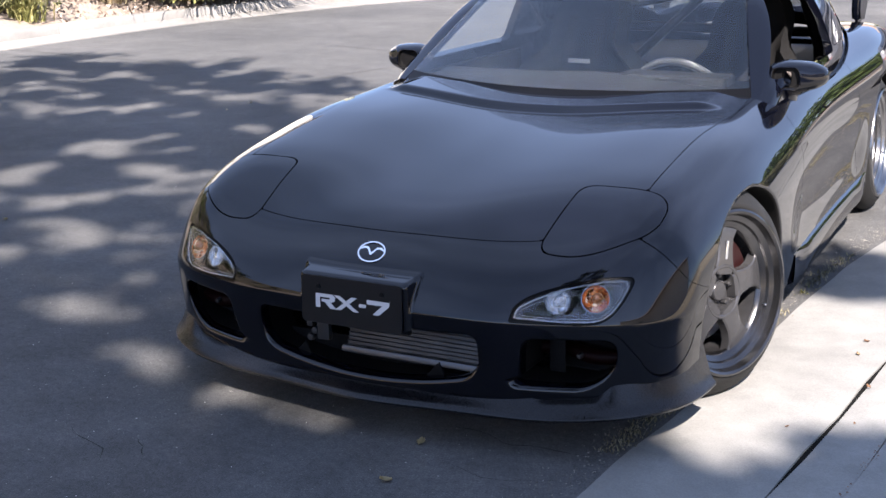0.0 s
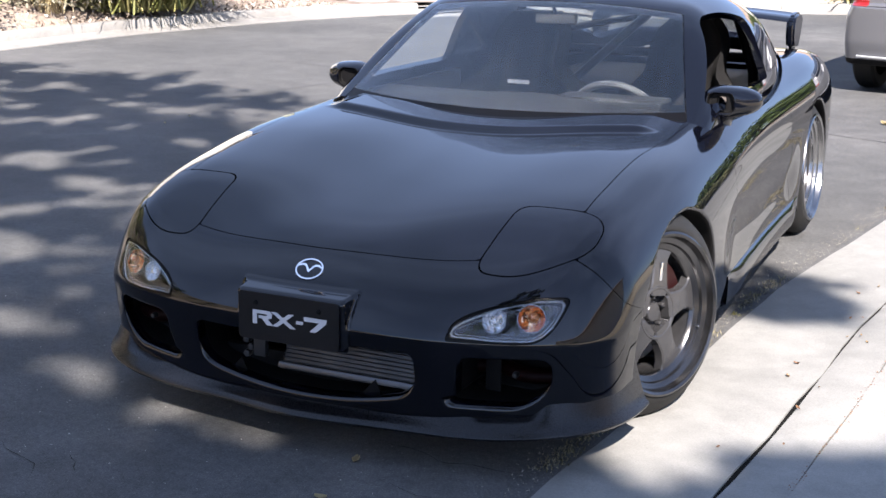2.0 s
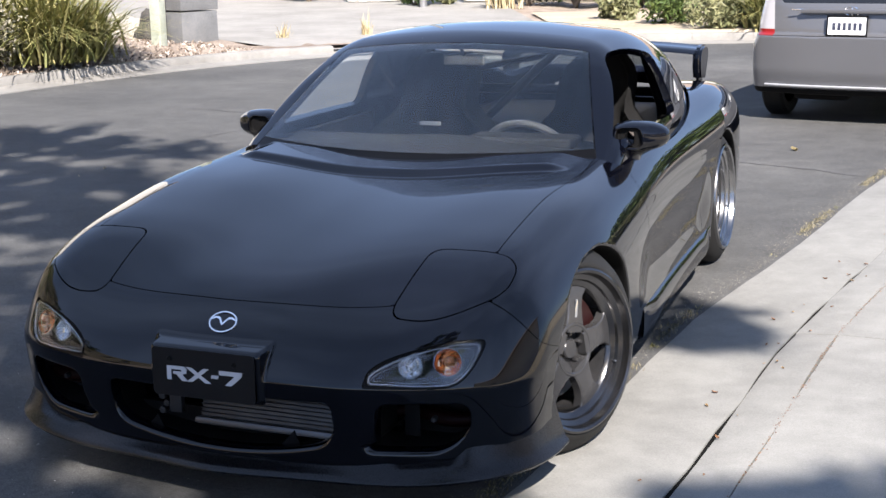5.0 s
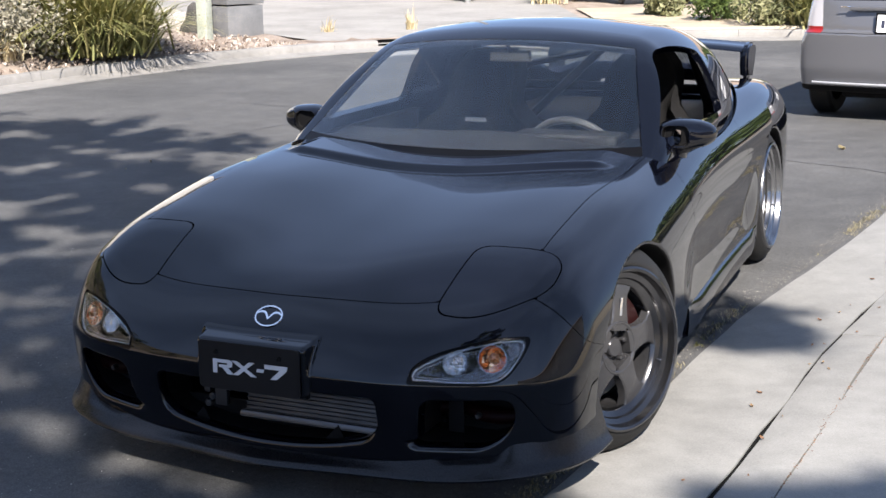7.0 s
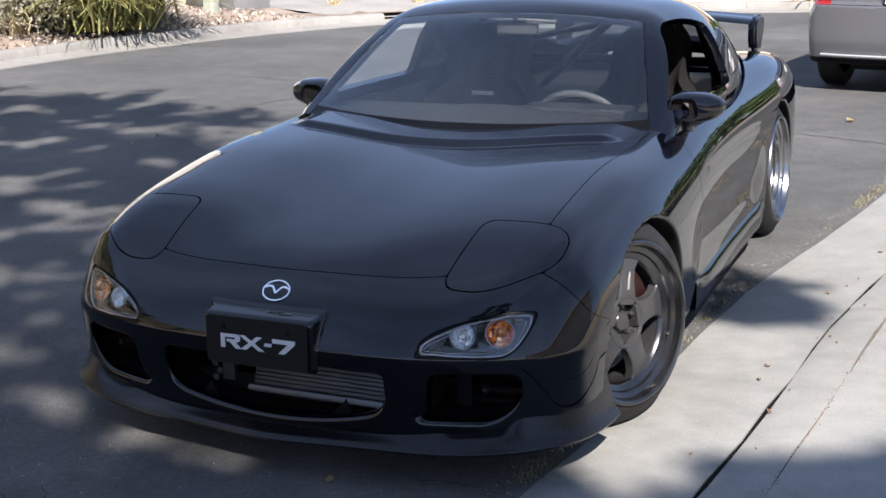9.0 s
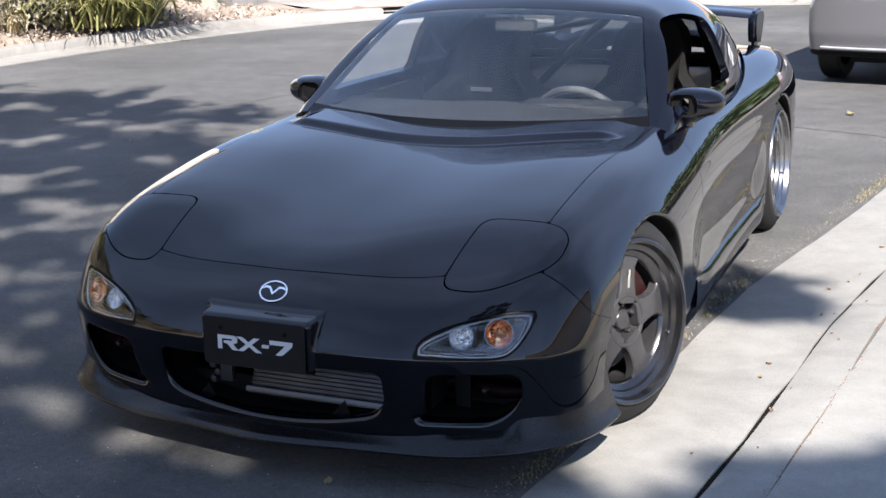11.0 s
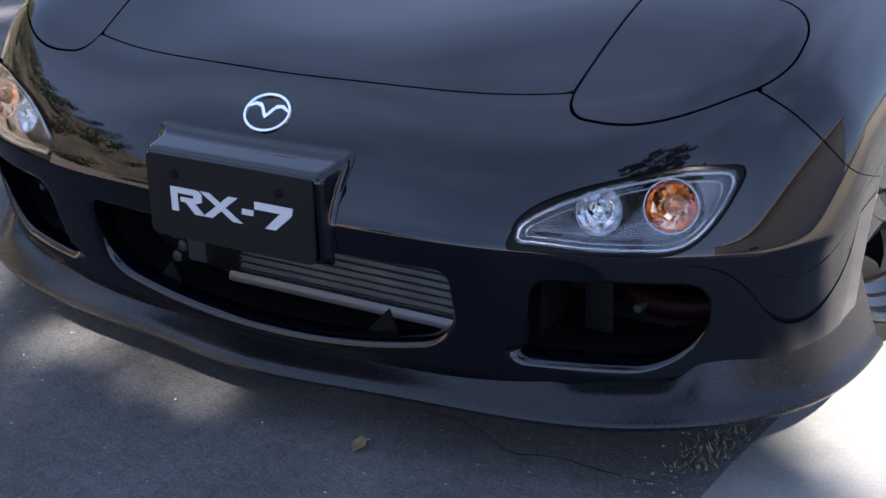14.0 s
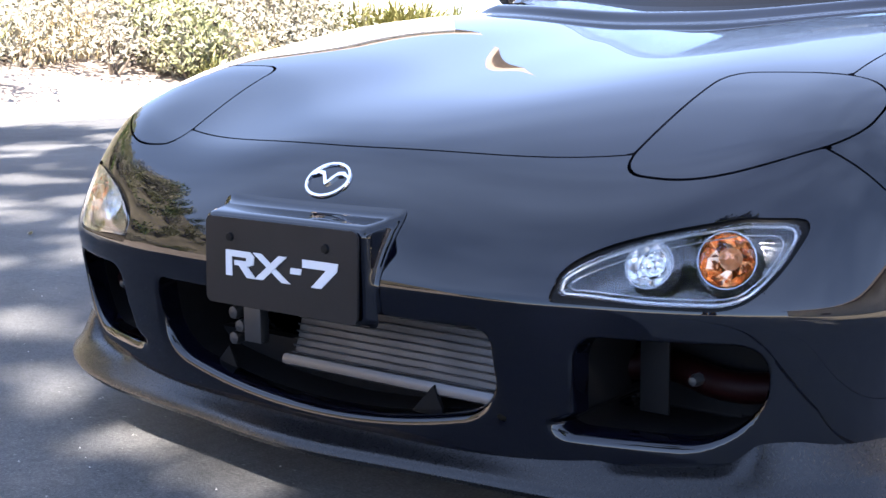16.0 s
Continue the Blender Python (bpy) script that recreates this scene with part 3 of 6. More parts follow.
def lip_rows(n=150):
    """Sections of the lip from one end to the other: a rounded nose, a face that climbs onto the bumper, a notch under each side intake."""
    rows = []
    for k in range(-n, n + 1):
        s, q = (1 if k > 0 else -1), abs(k) / n * (len(LIP_EDGE) - 1)
        x, y = float(lip_x(q)), float(lip_y(q))
        tx, ty = float(lip_x(q + 0.05)) - float(lip_x(q - 0.05)), float(lip_y(q + 0.05)) - float(lip_y(q - 0.05))
        ln = math.hypot(tx, ty)
        nx, ny = (ty / ln, -tx / ln) if k else (0.0, -1.0)
        zb = 0.104 + 0.016 * float(step(0.40, 0.88, x))
        zt = 0.143 + 0.120 * x * x + 0.06 * x**6
        cutout = float(step(0.490, 0.560, x) * (1 - step(0.655, 0.730, x)))
        rim = zb + 0.026
        full = [(0.011, rim)] + [(0.011 + 0.038 * f, rim + (zt - rim) * f ** 1.15) for f in (0.25, 0.5, 0.75, 1.0)] + [(0.085, zt - 0.002)]
        low = [(0.011, rim), (0.022, rim + 0.016), (0.036, rim + 0.026), (0.054, rim + 0.031), (0.075, rim + 0.033), (0.11, rim + 0.033)]
        sec = [(0.11, zb), (0.02, zb + 0.001), (0.005, zb + 0.004), (0.0, zb + 0.012), (0.003, zb + 0.020)]
        sec += [(u[0] + (w[0] - u[0]) * cutout, u[1] + (w[1] - u[1]) * cutout) for u, w in zip(full, low)]
        rows.append([(s * (x - nx * w), y - ny * w, z) for w, z in sec])
    return rows


part("front_lip", loft(lip_rows(), True), SATIN_BLACK, car, "satin black front lip spoiler", angle=50)


def on_body(x, z, y0=-1.1):
    """Where the bodywork is met from ahead, and the way out of it."""
    lo, hi = y0, -0.3
    for _ in range(40):
        mid = (lo + hi) / 2
        lo, hi = (lo, mid) if bare(np.array([x]), np.array([mid]), np.array([z]))[0] < 0 else (mid, hi)
    p = np.array([[x, hi, z]])
    n = gradient(bare, p)[0]
    return Vector(p[0]), Vector(n).normalized()


def bare(x, y, z):
    """The bodywork without its openings."""
    f = smax(0.86 * (z - top_at(x, y)), np.abs(x) - side_at(y, z), 0.15)
    return smax(f, 0.85 * (nose_at(x, z) - y), 0.070)


# number plate housing and show plate
def housing_box(x, y, z):
    f = smax(np.abs(x + 0.010) - (0.171 + 0.20 * soft(y + 0.905, 0.02)), -0.9235 - y, 0.014)
    return smax(f, smax(z - (0.4615 + 0.16 * (y + 0.9235)), 0.318 - z, 0.012), 0.014)


housing = lambda x, y, z: -smax(-bare(x, y, z), -housing_box(x, y, z), 0.012)  # noqa: E731
v, t = surface(housing, steps(-0.27, 0.27, 0.005), steps(-0.95, -0.76, 0.005), steps(0.30, 0.53, 0.005))
keep = np.maximum(housing_box(v[:, 0], v[:, 1], v[:, 2]) - bare(v[:, 0], v[:, 1], v[:, 2]) - 0.0095, np.where(v[:, 2] < 0.338, housing_box(v[:, 0], v[:, 1], v[:, 2]) - 0.004, -1.0))
v, t = cut(*clip(v, t, keep), lambda a, y, z: y + 0.775)
panel("plate_housing", housing, v + gradient(housing, v) * 0.0012, t, PAINT, car, "", 0.01)
def rounded(w, h, r, n=5):
    pts = []
    for cx, cy, a0 in ((w / 2 - r, h / 2 - r, 0), (-w / 2 + r, h / 2 - r, 90), (-w / 2 + r, -h / 2 + r, 180), (w / 2 - r, -h / 2 + r, 270)):
        pts += [(cx + r * math.cos(radians(a0 + 90 * k / n)), cy + r * math.sin(radians(a0 + 90 * k / n))) for k in range(n + 1)]
    return pts


PLATE = pose(-0.0105, -0.9315, 0.390, -2)
PRINT = PLATE @ Matrix.Translation((0.0080, 0, 0))
plate = part("show_plate", prism(rounded(0.322, 0.136, 0.012), 0.004, "xz"), PLATE_BLACK, car, "matte black show plate", m=PLATE)
for x in (-0.105, 0.098):
    part("plate_screw", turned([(0.0001, -0.004), (0.006, -0.0035), (0.0075, -0.001), (0.0075, 0.001)], 16, "y"), MATTE_BLACK, plate, "black plastic screw cap", m=PLATE @ Matrix.Translation((x, 0, 0.038)))
PRINT_WHITE = principled("print_white", (0.56, 0.56, 0.57), 0.45)
marks = {
    "block": [[(-0.122, -0.022), (-0.122, 0.018), (-0.109, 0.018), (-0.108, -0.022)], [(-0.118, 0.018), (-0.068, 0.018), (-0.058, 0.011), (-0.074, 0.0085), (-0.118, 0.0085)], [(-0.075, 0.012), (-0.059, 0.012), (-0.060, -0.001), (-0.072, -0.0045), (-0.076, 0.002)], [(-0.102, 0.003), (-0.073, 0.003), (-0.070, -0.0045), (-0.102, -0.0045)], [(-0.094, -0.002), (-0.077, -0.002), (-0.056, -0.022), (-0.074, -0.022)]],
    "falling_bar": [[(-0.062, 0.018), (-0.044, 0.018), (0.018, -0.022), (0.000, -0.022)]],
    "rising_bar": [[(-0.058, -0.022), (-0.040, -0.022), (0.012, 0.018), (-0.006, 0.018)]],
    "dash": [[(0.018, -0.006), (0.040, -0.006), (0.042, 0.003), (0.020, 0.003)]],
    "wedge": [[(0.044, 0.018), (0.116, 0.018), (0.114, 0.006), (0.082, -0.022), (0.062, -0.022), (0.092, 0.006), (0.044, 0.006)]],
}
for name, shapes in marks.items():
    rise = 0.0004 * (name == "rising_bar")
    bm = join(*[prism(o, 0.0016 + 0.0003 * i + rise, "xz", -0.0015 - 0.0003 * i - rise) for i, o in enumerate(shapes)])
    part(name, bm, PRINT_WHITE, plate, "white printed shape", False, PRINT)

# oval emblem on the nose
p, n = on_body(0.0, 0.513)
side, inward = Vector((1, 0, 0)), -n
turn = Matrix((side, inward, side.cross(inward))).transposed().to_4x4()
bm = bmesh.new()
rows = []
for k in range(48):
    a = math.tau * k / 48
    c, s = math.cos(a), math.sin(a)
    rows.append([bm.verts.new(((0.0415 + w) * c, -d, (0.0318 + w) * s)) for w, d in ((-0.0030, 0.0), (-0.0020, 0.0035), (0.0020, 0.0035), (0.0030, 0.0))])
for k in range(48):
    for i in range(3):
        bm.faces.new((rows[k][i], rows[k][i + 1], rows[(k + 1) % 48][i + 1], rows[(k + 1) % 48][i]))
emblem = part("emblem", bm, CHROME, car, "chrome oval ring emblem", m=Matrix.Translation(p) @ turn)
for s in (-1, 1):
    arm = [(0.0, -0.012), (s * 0.006, -0.005), (s * 0.014, 0.007), (s * 0.024, 0.010), (s * 0.0390, 0.004), (s * 0.0385, 0.008), (s * 0.027, 0.0155), (s * 0.014, 0.0145), (s * 0.006, 0.005), (0.0, -0.004)]
    part("emblem_wing", prism(arm, -0.004, "xz"), CHROME, emblem, "", False, Matrix.Translation(p) @ turn)

# front lamps
LAMP_EDGE = principled("lamp_edge", (0.44, 0.445, 0.46), 0.2, 0.9)
AMBER_PLASTIC = principled("amber_plastic", (0.62, 0.24, 0.10), 0.10, coat=1.0)
LAMP_SURROUND = principled("lamp_surround_black", (0.002, 0.002, 0.002), 0.25, spec=0.12)
LAMP_SILVER = principled("lamp_silver", (0.075, 0.078, 0.085), 0.14, 0.9)
DEEP_RED = principled("deep_red_hose", (0.008, 0.001, 0.001), 0.5, spec=0.10)
lens_at = lambda a, z: lamp_at(a, z) + 0.0050 + 0.0050 * step(0.60, 0.46, a)  # noqa: E731
ring_at = lambda lo, hi: (lambda a, y, z: np.where(y < -0.4, np.maximum(lens_at(a, z) - hi, lo - lens_at(a, z)), 1.0))  # noqa: E731
sv, st = surface(bare, steps(0.42, 0.76, 0.005), steps(-0.95, -0.55, 0.005), steps(0.36, 0.52, 0.005))


def lamp_loop(inset, depth, s):
    """Points round the lens, so far in from its edge and so far behind its face."""
    pts = []
    for k in range(96):
        c, d = math.cos(math.tau * k / 96), math.sin(math.tau * k / 96)
        lo, hi = 0.0, 0.20
        for _ in range(26):
            mid = (lo + hi) / 2
            lo, hi = (mid, hi) if float(lens_at(np.array([0.610 + c * mid]), np.array([0.440 + d * mid * 0.45]))[0]) < -inset else (lo, mid)
        p, n = on_body(0.610 + c * lo, 0.440 + d * lo * 0.45)
        p -= n * depth
        pts.append(Vector((s * p.x, p.y, p.z)))
    return pts


def band_loop(pts, thick):
    """A round moulding along a closed line."""
    rows, n = [], len(pts)
    for i, p in enumerate(pts):
        way = (pts[(i + 1) % n] - pts[i - 1]).normalized()
        a = way.cross(Vector((0, 1, 0.2))).normalized()
        b = way.cross(a)
        rows.append([p + (a * math.cos(q) + b * math.sin(q)) * thick for q in (math.tau * j / 6 for j in range(6))])
    return loft(rows + [rows[0]], True, False)


def faceted_bowl(r, seed, jitter):
    """A bulb's bowl pressed into uneven flat facets."""
    bm = turned([(r, 0.006), (r * 1.03, 0.003), (r * 0.98, -0.002), (r * 0.80, -0.012), (r * 0.52, -0.019), (r * 0.22, -0.023), (0.0005, -0.024)], 13, "z")
    chip = random.Random(seed)
    for v_ in bm.verts:
        if math.hypot(v_.co.x, v_.co.y) < r * 0.9:
            v_.co += Vector([chip.uniform(-jitter, jitter) for _ in range(3)])
    return bm


for s in (-1, 1):
    lamp = new("front_lamp")
    lamp.parent = car
    tagged(lamp, "clear lens lamp with amber and clear bulbs")
    flip = lambda v, t: (v * (s, 1, 1), t if s > 0 else t[:, ::-1])  # noqa: E731
    gap_strip = lambda a, y, z: np.where(y < -0.4, np.maximum(lamp_at(a, z) - 0.004, 0.0005 - lens_at(a, z)), 1.0)  # noqa: E731
    v, t = flip(*cut(sv, st, gap_strip))
    panel("lamp_surround", bare, v - gradient(bare, v) * 0.0045, t, LAMP_SURROUND, lamp, "black channel round the lens", 0.006)
    v, t = flip(*cut(sv, st, ring_at(-9.0, 0.0)))
    cover = panel("lens_cover", bare, v, t, CLEAR, lamp, "clear outer lens", 0.003, True)
    cover.visible_shadow = False
    for name, inset, depth, thick, words in (("lamp_seal", 0.0030, 0.006, 0.0021, "bright moulded edge behind the lens"), ("inner_trim", 0.0105, 0.012, 0.0011, "thin bright inner line")):
        part(name, band_loop(lamp_loop(inset, depth, s), thick), LAMP_EDGE, lamp, words)
    v, t = flip(*cut(sv, st, ring_at(-9.0, 0.0)))
    n = gradient(bare, v)
    n /= np.linalg.norm(n, axis=1)[:, None]
    back = v + (-0.014 * s, 0.052, -0.002)
    e = rims(t)
    k = len(v)
    faces = [*t, *[(b + k, a + k, a + 2 * k, b + 2 * k) for a, b in e]]
    mesh_object("lamp_bowl", np.concatenate([back, back, v - n * 0.004]), faces, LAMP_SILVER, lamp, "silvered lamp housing")
    for cx, cz, r, amber in ((0.560, 0.441, 0.0315, False), (0.653, 0.449, 0.0365, True)):
        p, n = on_body(cx, cz)
        m = Matrix.Diagonal((s, 1, 1, 1)) @ Matrix.Translation(p - n * 0.016) @ Vector((n.x * 0.7, n.y - 0.3, n.z)).to_track_quat("Z", "Y").to_matrix().to_4x4()
        part("reflector", faceted_bowl(r, int(cx * 777), 0.0042), AMBER_REFLECTOR if amber else REFLECTOR, lamp, "faceted amber reflector" if amber else "faceted polished reflector", False, m)
        part("bulb_ring", turned([(r * 1.00, 0.003), (r * 1.02, 0.006), (r * 1.06, 0.006), (r * 1.09, 0.001), (r * 1.22, -0.014)], 40, "z"), LAMP_EDGE, lamp, "bright ring round the bulb", m=m)
        bulb = faceted_bowl(r * (0.42 if amber else 0.56), int(cx * 91), 0.002)
        part("bulb_lens", bulb, AMBER_PLASTIC if amber else CLEAR, lamp, "amber bulb cover" if amber else "clear bulb cover", False, m @ Matrix.Translation((0.004, 0.003, 0.004)) @ Matrix.Diagonal((1, 1, -0.55, 1)))
        part("bulb", turned([(0.0005, 0.004), (0.007, 0.002), (0.009, -0.006), (0.008, -0.018)], 16, "z"), AMBER_REFLECTOR if amber else CHROME, lamp, "small bulb", m=m)

# intercooler, ducting and brackets behind the middle intake
cooler = new("intercooler")
cooler.parent = car
tagged(cooler, "silver finned intercooler behind the intake")
tilt = pose(0.15, -0.79, 0.250, -18)
part("core", box((0.50, 0.05, 0.115), (0, 0.01, 0.02), 0.004), COOLER, cooler, m=tilt)
for k in range(10):
    part("fin", box((0.50, 0.008, 0.0032), (0, -0.018, -0.032 + 0.0118 * k), 0.0015, 1), COOLER, cooler, m=tilt)
part("lower_tank", box((0.52, 0.055, 0.020), (0, -0.006, -0.044), 0.008), DULL_ALLOY, cooler, "smooth alloy lower rail", m=tilt)
part("crossmember", box((0.78, 0.03, 0.07), (0, -0.745, 0.195), 0.008), MATTE_BLACK, car)
for x in (-0.24, 0.20):
    bm = prism([(-0.03, 0), (0.035, 0), (0.012, 0.045)], 0.006, "xz")
    part("air_guide", bm, MATTE_BLACK, car, "black air guide", m=pose(x, -0.84, 0.178))
part("bracket", box((0.040, 0.02, 0.06), (-0.160, -0.84, 0.268), 0.004), DULL_METAL, car, "bare metal bracket")
for x, z in ((-0.205, 0.283), (-0.190, 0.262), (-0.205, 0.240)):
    part("hose_clip", turned([(0.0005, -0.012), (0.010, -0.010), (0.012, 0), (0.010, 0.01)], 14, "y"), DULL_METAL, car, "small metal hose clip", m=pose(x, -0.84, z))
for s in (-1, 1):
    part("duct_hose", tube([(s * (0.46 + 0.03 * k), -0.69 + 0.01 * math.sin(k), 0.262 + 0.006 * math.sin(k * 0.8)) for k in range(9)], 0.022, 12), DEEP_RED, car, "dark red hose inside the side intake")
    part("duct_bracket", box((0.045, 0.004, 0.11), (s * 0.53, -0.745, 0.27), 0.001), MATTE_BLACK, car, "dark duct bracket")
    part("duct_bolt", turned([(0.0005, -0.01), (0.006, -0.009), (0.009, 0), (0.009, 0.01)], 8, "y"), DULL_METAL, car, "small metal bolt", m=pose(s * 0.60, -0.76, 0.275))

# ---- wheels ----
CALIPER_RED = principled("caliper_red", (0.012, 0.0012, 0.0012), 0.5)
def make_wheel(parent, m, tyre_half=0.118, dish=0.0):
    """A wheel whose outer face looks along +x: tyre, rim, five spokes, hub."""
    wheel = new("wheel")
    wheel.parent = parent
    wheel.matrix_basis = m
    tagged(wheel, "gunmetal five-spoke wheel with a stepped lip")
    w = tyre_half
    prof = [(0.243, w - 0.020), (0.250, w - 0.010), (0.258, w - 0.009), (0.268, w - 0.014), (0.287, w - 0.027), (0.303, w - 0.040), (0.311, w - 0.054)]
    for c in (0.042, 0.0, -0.042):
        prof += [(0.3135, c + 0.020), (0.3135, c + 0.006), (0.3065, c + 0.004), (0.3065, c - 0.004), (0.3135, c - 0.006), (0.3135, c - 0.020)]
    prof += [(0.311, -w + 0.054), (0.303, -w + 0.040), (0.268, -w + 0.014), (0.246, -w + 0.02)]
    part("tyre", turned(prof, 72), RUBBER, wheel, "black low-profile tyre", angle=60)
    lip = [(0.228, w - 0.090), (0.240, w - 0.022), (0.252, w - 0.010), (0.250, w - 0.002), (0.243, w + 0.001), (0.236, w - 0.004), (0.233, w - 0.014), (0.229, w - 0.024), (0.214, w - 0.031), (0.210, w - 0.040), (0.207, w - 0.042), (0.196, w - 0.045), (0.192, w - 0.048 - dish), (0.186, w - 0.060 - dish)]
    part("rim", turned(lip, 72), RIM_LIP if dish else RIM_GUN, wheel, "stepped outer rim", angle=30)
    part("barrel", turned([(0.190, w - 0.06), (0.198, -0.02), (0.205, -w + 0.02), (0.240, -w + 0.01)], 48), GUNMETAL, wheel)
    face = w - 0.044 - dish
    for k in range(5):
        a = math.tau * k / 5 + math.pi / 2 + 0.12
        half = [(0.052, 0.034), (0.075, 0.042), (0.095, 0.037), (0.130, 0.034), (0.160, 0.039), (0.180, 0.053), (0.192, 0.070)]
        rows = []
        for r, hw in half:
            d = face + 0.012 * (1 - ((r - 0.05) / 0.14) ** 2) - 0.006
            rows.append([(d - 0.030, r, -hw * 1.05), (d - 0.004, r, -hw), (d, r, -hw + 0.005), (d + 0.001, r, 0), (d, r, hw - 0.005), (d - 0.004, r, hw), (d - 0.030, r, hw * 1.05)])
        part("spoke", loft(rows, True), GUNMETAL, wheel, m=pose(0, 0, 0, math.degrees(a) - 90), angle=30)
    part("spoke_strip", box((0.002, 0.060, 0.011), (face + 0.0045, 0.122, 0.0), 0.0008), CHROME, wheel, "thin pale raised strip", m=pose(0, 0, 0, math.degrees(0.12) + 72))
    part("hub", turned([(0.084, face - 0.03), (0.084, face + 0.004), (0.080, face + 0.008), (0.074, face + 0.008), (0.069, face + 0.004), (0.066, face - 0.026), (0.0005, face - 0.026)], 48), GUNMETAL, wheel, "", angle=30)
    part("centre_cap", turned([(0.030, face - 0.028), (0.030, face - 0.012), (0.027, face - 0.008), (0.0005, face - 0.007)], 32), GUNMETAL, wheel, "dark centre cap with a pale mark")
    for k in range(5):
        a = math.tau * k / 5 + 0.3
        part("lug_nut", turned([(0.0085, 0), (0.0085, 0.018), (0.006, 0.022), (0.0005, 0.022)], 6), GUNMETAL, wheel, "dark metal wheel nut", False, Matrix.Translation((face - 0.026, 0.048 * math.cos(a), 0.048 * math.sin(a))))
    part("valve", turned([(0.004, 0), (0.004, 0.022), (0.0005, 0.024)], 8), CHROME, wheel, "valve stem", m=pose(w - 0.05, 0.19, -0.08))
    part("brake_disc", turned([(0.06, -0.012), (0.158, -0.012), (0.158, 0.012), (0.06, 0.012)], 40), ALLOY, wheel, "bare metal brake disc", m=pose(face - 0.085, 0, 0))
    bm = turned([(0.115, -0.035), (0.115, 0.035), (0.172, 0.035), (0.172, -0.035), (0.115, -0.035)], 10, "x", radians(-10), radians(75))
    part("brake_caliper", bm, CALIPER_RED, wheel, "red brake caliper", m=pose(face - 0.075, 0, 0))
    return wheel


STEER, WHEEL_Z = 21, 0.3135
make_wheel(car, pose(0.745, -0.145, WHEEL_Z, 0, -5, -STEER))
make_wheel(car, pose(-0.745, -0.03, WHEEL_Z, 0, 5, 180 - STEER))
make_wheel(car, pose(0.672, WHEELBASE, WHEEL_Z, 0, -2, 0), 0.128, 0.02)
make_wheel(car, pose(-0.672, WHEELBASE, WHEEL_Z, 0, 2, 180), 0.128, 0.02)

# ---- side skirts ----
for s in (-1, 1):
    rows = []
    for y in np.linspace(0.57, 2.04, 34):
        grow = float(step(0.56, 0.82, y) * (1 - step(1.85, 2.06, y)))
        x = float(side_at(np.array([y]), np.array([0.26]))[0])
        rows.append([(s * (x + dx), y, z) for dx, z in ((-0.012, 0.262), (0.003, 0.250), (0.003 + 0.012 * grow, 0.236), (0.003 + 0.019 * grow, 0.216), (0.003 + 0.020 * grow, 0.185), (0.012 * grow, 0.150), (-0.05, 0.146))])
    part("side_skirt", loft(rows), PAINT, car, "", angle=60)

# ---- mirrors ----
def pod(x, y, z):
    """A rounded mirror pod, tapering outwards, on a short neck, with a recess in its nose."""
    q = np.clip((x - 0.70) / 0.21, -0.3, 1.2)
    ry, rz = 0.092 - 0.030 * q, 0.062 - 0.018 * q
    dy = y - (0.795 + 0.035 * q)
    dy = np.where(dy > 0, dy / (0.55 * ry), dy / ry)
    dx, dz = (x - 0.775) / np.where(x > 0.775, 0.104, 0.100), (z - 0.832 - 0.004 * q) / rz
    f = ((np.abs(dx) ** 2.6 + np.abs(dy) ** 2.4 + np.abs(dz) ** 2.4 + 1e-9) ** 0.4 - 1) * 0.075
    h = np.clip((z - 0.70) / 0.14, 0, 1)
    neck = np.sqrt(((x - 0.735 - 0.02 * h) / 1.0) ** 2 + ((y - 0.800) / 1.7) ** 2) - (0.044 - 0.012 * np.sin(np.pi * h))
    neck = np.maximum(np.maximum(neck, z - 0.85), 0.70 - z)
    f = -smax(-f, -neck, 0.04)
    hole = np.maximum(smax(np.abs(x - 0.750) - 0.046, np.abs(z - 0.834) - 0.034, 0.03), y - 0.752)
    return smax(f, -hole, 0.008)


mv, mt = surface(pod, steps(0.64, 0.93, 0.0062), steps(0.66, 0.92, 0.0062), steps(0.69, 0.94, 0.0062))
in_recess = lambda a, y, z: np.maximum(smax(a * 0 + np.abs(a - 0.750) - 0.047, np.abs(z - 0.834) - 0.035, 0.02), 0.716 - y)  # noqa: E731
for s in (-1, 1):
    mirror = new("door_mirror")
    mirror.parent = car
    tagged(mirror, "glossy black aero door mirror")
    side_pod = lambda x, y, z: pod(np.abs(x), y, z)  # noqa: E731
    flip = lambda v, t: (v * (s, 1, 1), t if s > 0 else t[:, ::-1])  # noqa: E731
    front = lambda a, y, z: np.where(y < 0.80, -in_recess(a, y, z), -1.0)  # noqa: E731
    panel("mirror_shell", side_pod, *flip(*cut(mv, mt, front)), PAINT, mirror, "", 0.004)
    panel("mirror_recess", side_pod, *flip(*cut(mv, mt, lambda a, y, z: np.where(y < 0.80, in_recess(a, y, z), 1.0))), MATTE_BLACK, mirror, "dark recess in the mirror shell", 0.003)
    if s > 0:
        part("mirror_inset", prism(rounded(0.040, 0.048, 0.008), 0.004, "xz"), DARK_CHROME, mirror, "bright square inset", m=pose(0.750, 0.742, 0.832, -8, 0, -24))
    part("mirror_glass", prism(rounded(0.15, 0.075, 0.032), 0.003, "xz"), CHROME, mirror, "mirror glass", m=pose(s * 0.780, 0.850, 0.836, 0, 0, 0))

